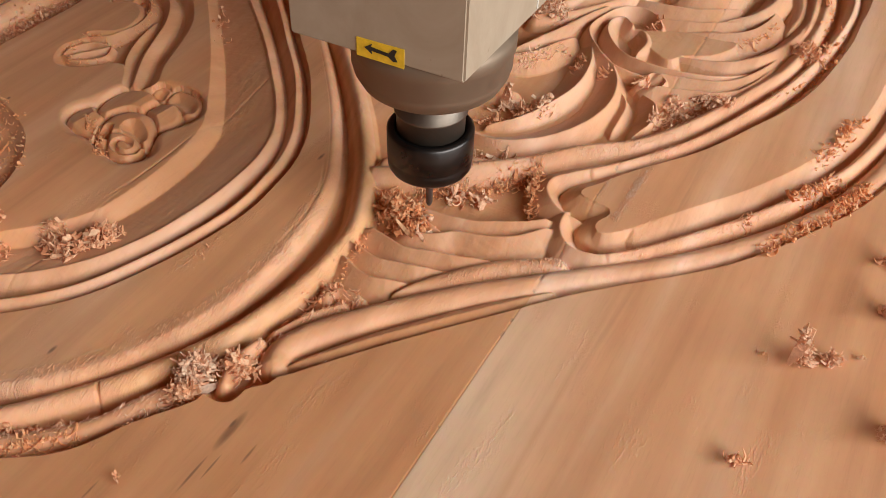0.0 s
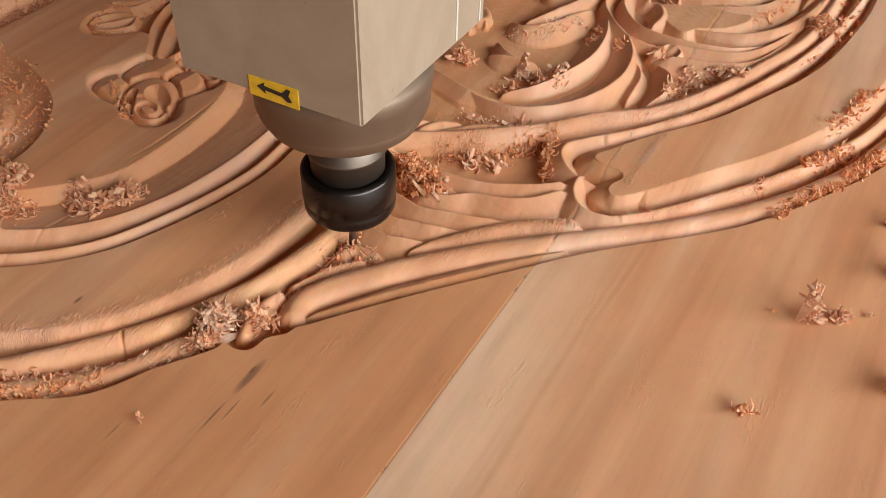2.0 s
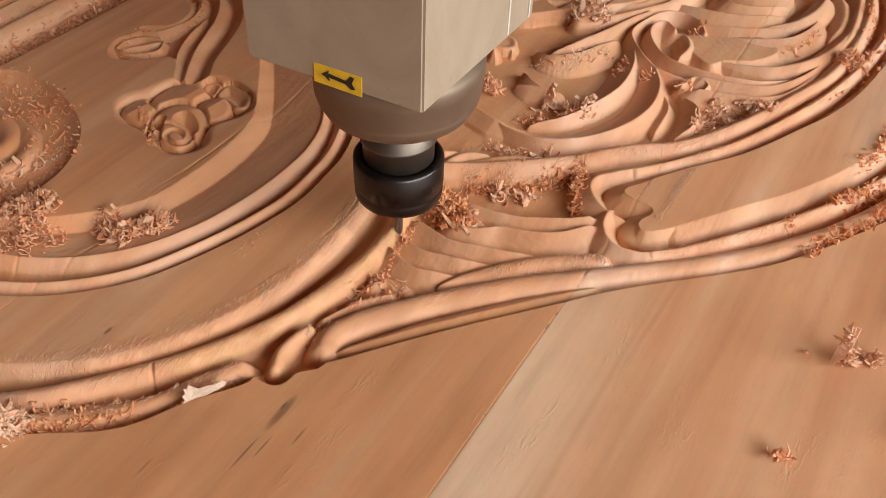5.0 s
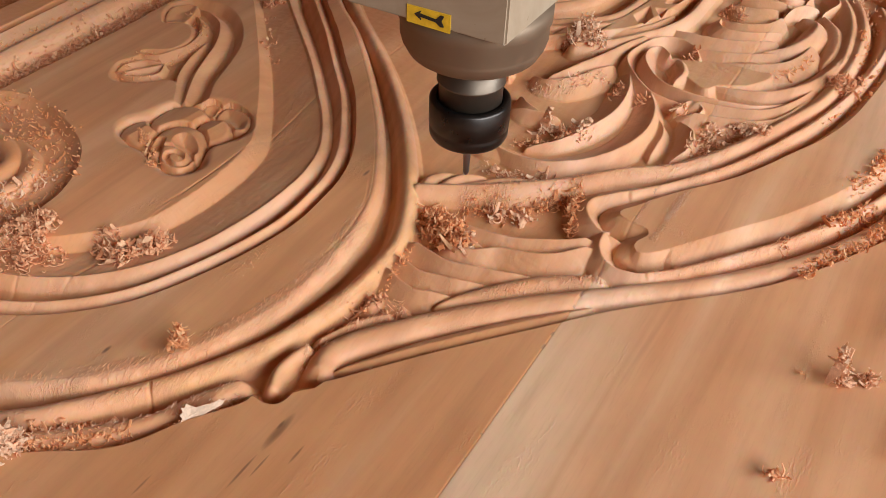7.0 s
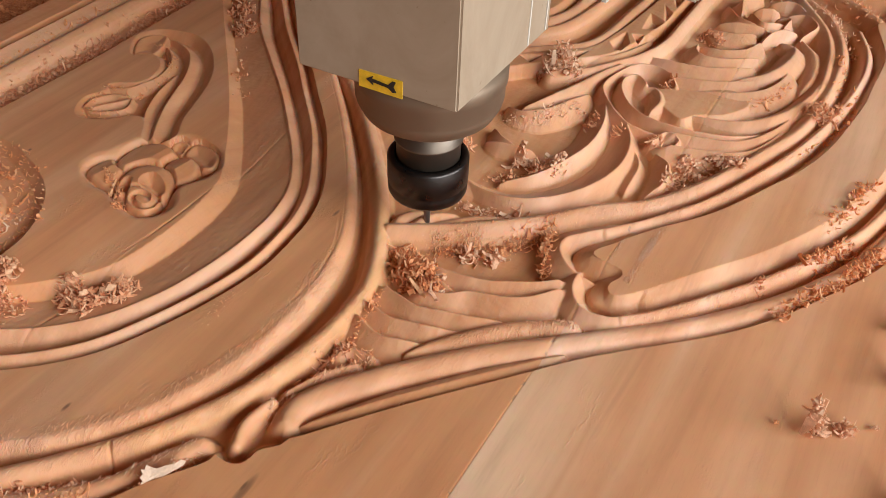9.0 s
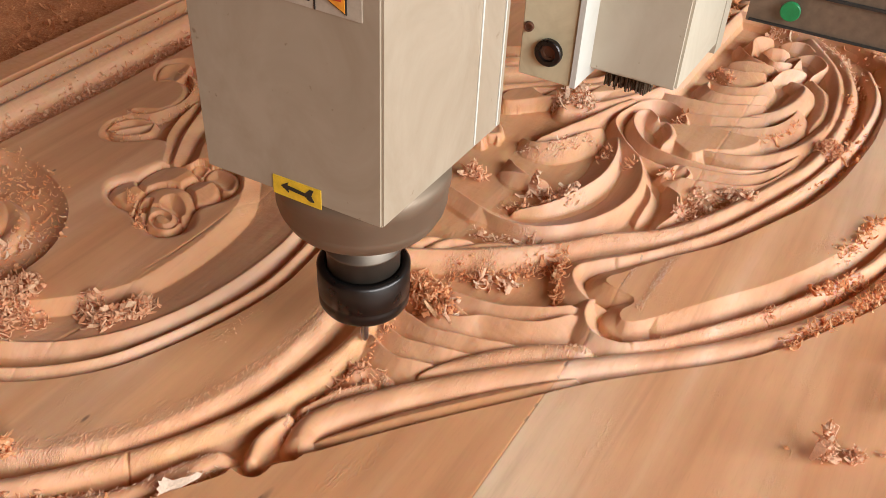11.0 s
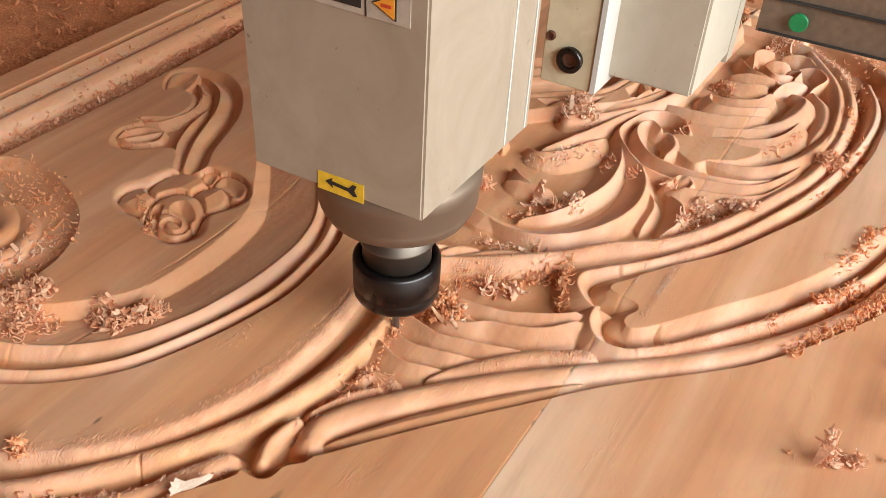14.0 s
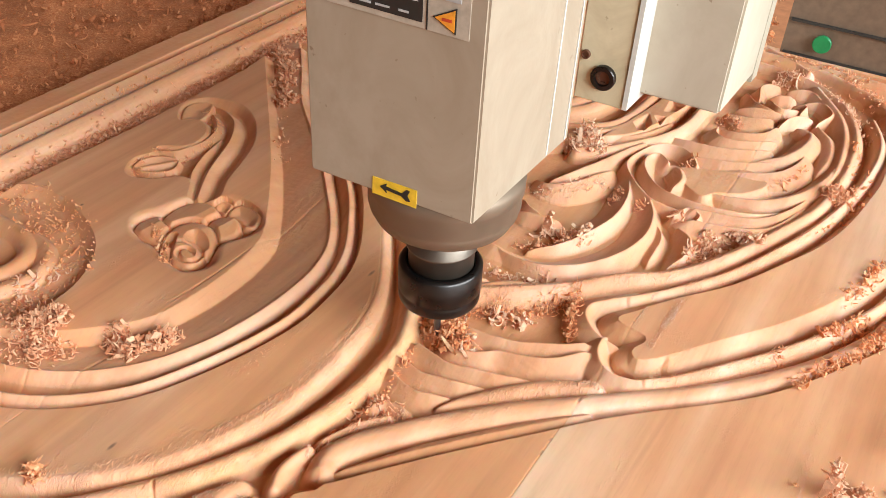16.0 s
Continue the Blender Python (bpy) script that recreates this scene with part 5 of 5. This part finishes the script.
def sawdust_mat():
    m, nt, bsdf = nodes_of("sawdust_layer")
    pos = nt.nodes.new("ShaderNodeTexCoord").outputs["Object"]
    n1, n2 = noise_tex(nt, pos, 500, 5, 0.75), noise_tex(nt, pos, 40, 4, 0.6)
    col = mix(nt, 0.6, ramp(nt, n1, [(0.3, (0.42, 0.11, 0.032)), (0.55, (0.62, 0.23, 0.085)), (0.72, (0.80, 0.42, 0.20))]), ramp(nt, n2, [(0.35, (0.6, 0.55, 0.5)), (0.65, (1.1, 1.08, 1.05))]), "MULTIPLY")
    nt.links.new(col, bsdf.inputs["Base Color"])
    bsdf.inputs["Roughness"].default_value = 0.9
    bump(nt, n1, 0.6, 0.002, bsdf)
    return m


SAWDUST = sawdust_mat()
tagged(part("sawdust_layer", bm, SAWDUST, None, smooth=True), "thick reddish sawdust on the machine bed", "sawdust", kind="stuff")


# ---- the cutter head ----
RC = (0.0162, -0.0490)  # nearest corner of the housing from the cutter's axis
TL, TR = radians(157.2), radians(64.2)
DL, DR = Vector((math.cos(TL), math.sin(TL), 0)), Vector((math.cos(TR), math.sin(TR), 0))
head = thing("router_head", (0.0685, 0.5144, -0.003), "cream router spindle with a black collet nut and thin cutter", "router spindle")


def plan(corner, wl, wr):
    c = Vector((*corner, 0))
    return [tuple(p)[:2] for p in (c, c + DR * wr, c + DR * wr + DL * wl, c + DL * wl)]


part("housing", bevelled(solid(plan(RC, 0.0845, 0.094), 0.1085, 0.60), 0.0010, 2), CREAM, head, "cream-painted square spindle housing")
part("nose", turned([(0, 0.1095), (0.0385, 0.1095), (0.0385, 0.100), (0.0375, 0.0985), (0.0375, 0.0905), (0.0370, 0.0898), (0.0370, 0.0885), (0.0366, 0.0868), (0.034, 0.0818), (0.031, 0.0795), (0.0255, 0.0765), (0.0, 0.0765)], 96), NOSE_STEEL, head, "dusty turned steel nose ring", True)
part("collar", turned([(0, 0.080), (0.0175, 0.080), (0.0175, 0.064), (0.0182, 0.0635), (0.0182, 0.0622), (0.0170, 0.0616), (0.0170, 0.046), (0, 0.046)], 72), STEEL, head, "bright turned steel collar", True)
nut = part("collet_nut", turned([(0.0175, 0.0505), (0.0178, 0.0518), (0.0205, 0.0518), (0.0218, 0.0505), (0.0218, 0.0370), (0.0214, 0.0360), (0.0214, 0.0345), (0.0216, 0.0340), (0.0214, 0.0300), (0.0206, 0.0284), (0.0185, 0.0272), (0.006, 0.0268), (0.0, 0.0268)], 96), BLACK_OXIDE, head, "black collet nut", True)
part("cutter", turned([(0, 0.030), (0.0021, 0.030), (0.0021, 0.012), (0.0019, 0.010), (0.0018, 0.002), (0.0010, 0.0), (0, 0.0)], 24), CUTTER, head, "thin tapered carbide cutter", True)
UP = Vector((0, 0, 1))
C0 = Vector((*RC, 0.1085))
BACK = -DL  # along the left face, seen from the front, to the right


def on_left(u, z):
    """A place on the shaded face: u metres from the near corner, z above its foot."""
    return C0 + DL * u + UP * z


# yellow arrow sticker
SO = on_left(0.0506, -0.0010)
st = part("arrow_sticker", plate(SO, BACK, UP, [(0, 0.0003), (0.0228, 0.0), (0.0229, 0.0092), (0.0002, 0.0090)], 0.0005), YELLOW, head, "yellow sticker with a black arrow")
part("arrow", plate(SO, BACK, UP, [(0.0042, 0.0054), (0.0078, 0.0078), (0.0072, 0.0062), (0.0155, 0.0054), (0.0178, 0.0080), (0.0196, 0.0078), (0.0184, 0.0050), (0.0198, 0.0026), (0.0180, 0.0022), (0.0154, 0.0040), (0.0073, 0.0046), (0.0078, 0.0030)], 0.0009), BLACK, st, "black arrow")
# name plate and warning sticker
PO = on_left(0.0725, 0.083)
pl = part("name_plate", plate(PO, BACK, UP, [(0, 0.001), (0.065, 0), (0.065, 0.10), (0, 0.10)], 0.0005), FOIL, head, "foil name plate with unreadable print")
part("print_field", plate(PO, BACK, UP, [(0.011, 0.0032), (0.0445, 0.0028), (0.0445, 0.095), (0.011, 0.095)], 0.0008), BLACK, pl, "black printed field")
part("plate_line", plate(PO, BACK, UP, [(0.0462, 0.0004), (0.0468, 0.0004), (0.0468, 0.099), (0.0462, 0.099)], 0.0008), BLACK, pl)
for k in range(9):
    for cc in range(3):
        u, z = 0.0125 + 0.0107 * cc, 0.0050 + 0.0058 * k
        part("print_bar", plate(PO, BACK, UP, [(u, z), (u + 0.0085 - 0.002 * ((k + cc) % 3), z), (u + 0.0085 - 0.002 * ((k + cc) % 3), z + 0.0009), (u, z + 0.0009)], 0.0010), PRINT, pl)
part("warning_triangle", plate(PO, BACK, UP, [(0.0492, 0.0066), (0.0594, 0.0014), (0.0594, 0.0118)], 0.0011), BLACK, pl, "dark triangle rim")
part("warning_triangle", plate(PO, BACK, UP, [(0.0502, 0.0066), (0.0589, 0.0022), (0.0589, 0.0110)], 0.0014), ORANGE, pl, "orange warning triangle")
part("triangle_mark", plate(PO, BACK, UP, [(0.0535, 0.0060), (0.0578, 0.0060), (0.0578, 0.0072), (0.0535, 0.0072)], 0.0017), RED, pl, "red mark")
part("print_bar", plate(PO, BACK, UP, [(0.0540, 0.0140), (0.0610, 0.0140), (0.0610, 0.0158), (0.0540, 0.0158)], 0.0010), PRINT, pl)

# joint and scuffed edge of the bright side face
part("side_seam", plate(C0 + DR * 0.069, DR, UP, [(0, 0.0022), (0.0012, 0.0022), (0.0012, 0.45), (0, 0.45)], 0.0004), WHITE, head)
part("side_seam", plate(C0 + DR * 0.0885, DR, UP, [(0, 0.0022), (0.0010, 0.0022), (0.0010, 0.45), (0, 0.45)], 0.0006), WHITE, head)
# slide plate with its bolt, and the cover beside it
B2 = (0.1470, 0.1160)
cover_low = 0.0890
part("cover", bevelled(solid(plan(B2, 0.0585, 0.068), cover_low, 0.62), 0.0014, 2), CREAM2, head, "pale sheet-metal cover")
part("cover_flange", solid(plan((B2[0] + DR.x * 0.0685, B2[1] + DR.y * 0.0685), 0.052, 0.012), cover_low - 0.006, 0.62), CREAM2, head)
part("cover_edge", solid(plan((0.0945, 0.1178), 0.0030, 0.040), cover_low - 0.004, 0.62), WHITE, head, "chipped white sheet edge")
slide = part("slide_plate", bevelled(solid(plan((0.0915, 0.1205), 0.030, 0.006), 0.0845, 0.62), 0.0006, 1), CHIPPED, head, "scuffed cream slide plate")
part("slide_rail", bevelled(solid(plan((0.0790, 0.1275), 0.014, 0.0035), 0.128, 0.62), 0.0005, 1), CREAM2, head)


def upright_disc(centre, radius, depth, steps=28, hollow=0.0):
    """A disc standing out of the shaded faces."""
    o, u, n = Vector(centre), BACK, BACK.cross(UP).normalized()
    bm = bmesh.new()
    rings = []
    for r, d in ((radius, 0), (radius, depth * 0.8), (radius * 0.93, depth), (radius * 0.62, depth), (radius * 0.58, depth - hollow)):
        rings.append([bm.verts.new(o + n * d + u * (r * math.cos(6.2832 * k / steps)) + UP * (r * math.sin(6.2832 * k / steps))) for k in range(steps)])
    for p, q in zip(rings, rings[1:]):
        for k in range(steps):
            bm.faces.new((p[k], p[(k + 1) % steps], q[(k + 1) % steps], q[k]))
    bm.faces.new(rings[-1])
    bmesh.ops.recalc_face_normals(bm, faces=bm.faces)
    return bm


part("bolt", upright_disc((0.0793, 0.1257, 0.1016), 0.0076, 0.0035, hollow=0.003), BLACK_OXIDE, slide, "dark socket-head bolt")
part("bolt_socket", upright_disc(Vector((0.0793, 0.1257, 0.1016)) + BACK.cross(UP) * 0.0004, 0.0052, 0.0012, 6, 0.001), RUST, slide, "rusty bolt socket")
part("screw", upright_disc((0.0675, 0.1305, 0.1130), 0.0028, 0.002, 14, 0.001), RUST, slide, "small rusty screw")
# control panel behind, with its green button, and caked sawdust on the cover's edge
pan = part("side_panel", solid(plan((0.3300, 0.1330), 0.149, 0.012), 0.100, 0.62), GREY, head, "brownish-grey machine side panel")
part("panel_rib", solid(plan((0.3290, 0.1310), 0.147, 0.0018), 0.122, 0.1235), DARK, pan)
part("panel_rib", solid(plan((0.3290, 0.1310), 0.147, 0.0018), 0.101, 0.1020), DARK, pan)
part("green_button", upright_disc(Vector((0.2135, 0.1800, 0.1120)) + BACK.cross(UP) * 0.0010, 0.0056, 0.002, 28, 0.0), GREEN, pan, "round green sticker")
cv, cf = [], []
for k in range(420):
    p = Vector((B2[0], B2[1], 0)) + DR * chip_rng.uniform(0.081, 0.092) - DL * chip_rng.uniform(-0.004, 0.002)
    one_shaving(cv, cf, p.x, p.y, cover_low + 0.010 + 0.30 * chip_rng.random(), 0.0042 * chip_rng.uniform(0.5, 1.3), 0.1)
cm = bpy.data.meshes.new("caked_sawdust")
cm.from_pydata(cv, [], cf)
cm.materials.append(CHIP_DARK)
cake = new("caked_sawdust", cm)
cake.parent = head
tagged(cake, "orange shavings caked on the cover's edge", kind="stuff")


# brush foot of the carriage, behind the cover
foot = thing("brush_foot", (0, 0, 0), "dark worn brush foot hanging behind the pale cover", "machine part")
part("holder", bevelled(solid(plan((0.1370, 0.1390), 0.026, 0.012), 0.080, 0.140), 0.002, 2), DARK, foot, "dark steel holder")
fv2, ff2 = [], []
for k in range(150):
    p = Vector((0.1370, 0.1390, 0)) + DL * chip_rng.uniform(0.0005, 0.0255) + DR * chip_rng.uniform(-0.0008, 0.010)
    ribbon(fv2, ff2, (p.x, p.y, 0.078), chip_rng.uniform(0.016, 0.022), 0.0011, 0.0006, 0.1, (0, radians(90)), chip_rng.uniform(0, 6.28), 0.2, 2)
bm = bmesh.new()
bristles = bpy.data.meshes.new("bristles")
bristles.from_pydata(fv2, [], ff2)
bm.from_mesh(bristles)
part("bristles", bm, BRISTLE, foot, "stiff dark brown bristles full of dust")


# ---- what moves ----
HEAD_PATH = [
    (0.0, 0.0516, 0.4901, -0.0057), (0.2, 0.0478, 0.4833, -0.0057), (0.5, 0.0549, 0.4912, -0.0057), (0.7, 0.0565, 0.4916, -0.0045),
    (1.0, 0.0545, 0.5061, -0.0028), (1.2, 0.0431, 0.4797, -0.0016), (1.5, 0.0139, 0.4373, 0.0002), (2.0, 0.0114, 0.4256, -0.0070),
    (2.5, 0.0065, 0.4320, -0.0046), (3.0, 0.0212, 0.4804, -0.0067), (3.5, 0.0336, 0.4978, -0.0077), (4.0, 0.0255, 0.4740, -0.0091),
    (4.2, 0.0217, 0.4646, -0.0064), (6.3, 0.0219, 0.4939, -0.0023), (6.5, 0.0218, 0.5017, -0.0010), (7.0, 0.0459, 0.5238, 0.0008),
    (7.5, 0.0455, 0.5141, -0.0046), (8.0, 0.0415, 0.5232, 0.0011), (8.5, 0.0439, 0.5168, -0.0072), (9.0, 0.0401, 0.5229, -0.0093),
    (9.2, 0.0383, 0.5344, -0.0085), (11.3, 0.0077, 0.4342, 0.0005), (11.5, 0.0109, 0.4479, 0.0019), (12.0, 0.0211, 0.5125, 0.0015),
    (12.5, 0.0223, 0.5055, -0.0042), (13.0, 0.0210, 0.5130, 0.0015), (13.5, 0.0164, 0.4630, 0.0003), (14.0, 0.0189, 0.4572, -0.0075),
    (14.5, 0.0270, 0.4703, -0.0078), (15.0, 0.0494, 0.4540, -0.0059), (15.5, 0.0456, 0.4622, -0.0062), (16.0, 0.0330, 0.4769, -0.0049),
]


def motions():
    rows = list(HEAD_PATH)
    rows += [(4.9, 0.0150, 0.4550, -0.004), (5.6, 0.0230, 0.4850, -0.003), (9.9, 0.0330, 0.5150, -0.005), (10.6, 0.0180, 0.4600, -0.002)]
    walk(head, [(t, pose(x, y, z)) for t, x, y, z in sorted(rows)])
    # the carriage rides with the head across the panel, and lifts clear in the end
    walk(foot, [(t, pose(x, y, (0.0 if t < 14 else 0.030))) for t, x, y, z in sorted(rows)])
    # the air blast carries the heap off along the groove
    walk(front_heap, [(0, pose(-0.040, 0.366, -0.004)), (2.2, pose(-0.040, 0.366, -0.004)), (2.4, pose(-0.044, 0.357, 0.000, 10, 0, 10)), (2.5, pose(-0.074, 0.327, 0.004, 20, 10, 30)),
                      (2.6, pose(-0.111, 0.317, 0.003, 10, 10, 50)), (2.7, pose(-0.126, 0.315, -0.003, 0, 0, 60)), (16, pose(-0.126, 0.315, -0.003, 0, 0, 60))])
    walk(side_heap, [(0, pose(-0.022, 0.370, -0.004)), (2.1, pose(-0.022, 0.370, -0.004)), (2.2, pose(-0.028, 0.355, 0.003, 0, 10, 20)), (2.3, pose(-0.046, 0.316, 0.006, 20, 20, 40)),
                     (2.4, pose(-0.075, 0.287, 0.004, 30, 20, 60)), (2.6, pose(-0.150, 0.230, 0.002, 20, 10, 80)), (3.0, pose(-0.260, 0.150, 0.0, 0, 0, 90)), (16, pose(-0.260, 0.150, 0.0, 0, 0, 90))])
    walk(low_heap, [(0, pose(-0.044, 0.354, -0.004)), (2.2, pose(-0.044, 0.354, -0.004)), (2.4, pose(-0.070, 0.332, 0.002, 0, 10, 30)), (2.6, pose(-0.130, 0.290, 0.003, 0, 10, 50)),
                    (3.0, pose(-0.300, 0.170, 0.0, 0, 0, 70)), (16, pose(-0.300, 0.170, 0.0, 0, 0, 70))])
    walk(blown_crumb, [(0, pose(-0.057, 0.310, 0)), (2.3, pose(-0.057, 0.310, 0)), (2.5, pose(-0.090, 0.270, 0.006)), (3.0, pose(-0.220, 0.130, 0)), (16, pose(-0.220, 0.130, 0))])
    walk(white_flake, [(0, pose(-0.036, 0.360, -0.006)), (2.15, pose(-0.036, 0.360, -0.006)), (2.3, pose(-0.053, 0.3425, 0.0008)), (16, pose(-0.053, 0.3425, 0.0008))])
    walk(brown_clump, [(0, pose(0.036, 0.478, -0.004)), (6.7, pose(0.036, 0.478, -0.004)), (6.8, pose(-0.010, 0.435, 0.012, 0, 20, 30)), (6.9, pose(-0.056, 0.393, 0.006, 0, 30, 60)), (7.0, pose(-0.072, 0.372, 0.004, 0, 40, 90)),
                       (7.1, pose(-0.110, 0.349, 0.001, 0, 20, 120)), (7.2, pose(-0.129, 0.348, -0.001, 0, 0, 140)), (7.4, pose(-0.132, 0.350, -0.002, 0, 0, 145)), (16, pose(-0.132, 0.350, -0.002, 0, 0, 145))])


motions()
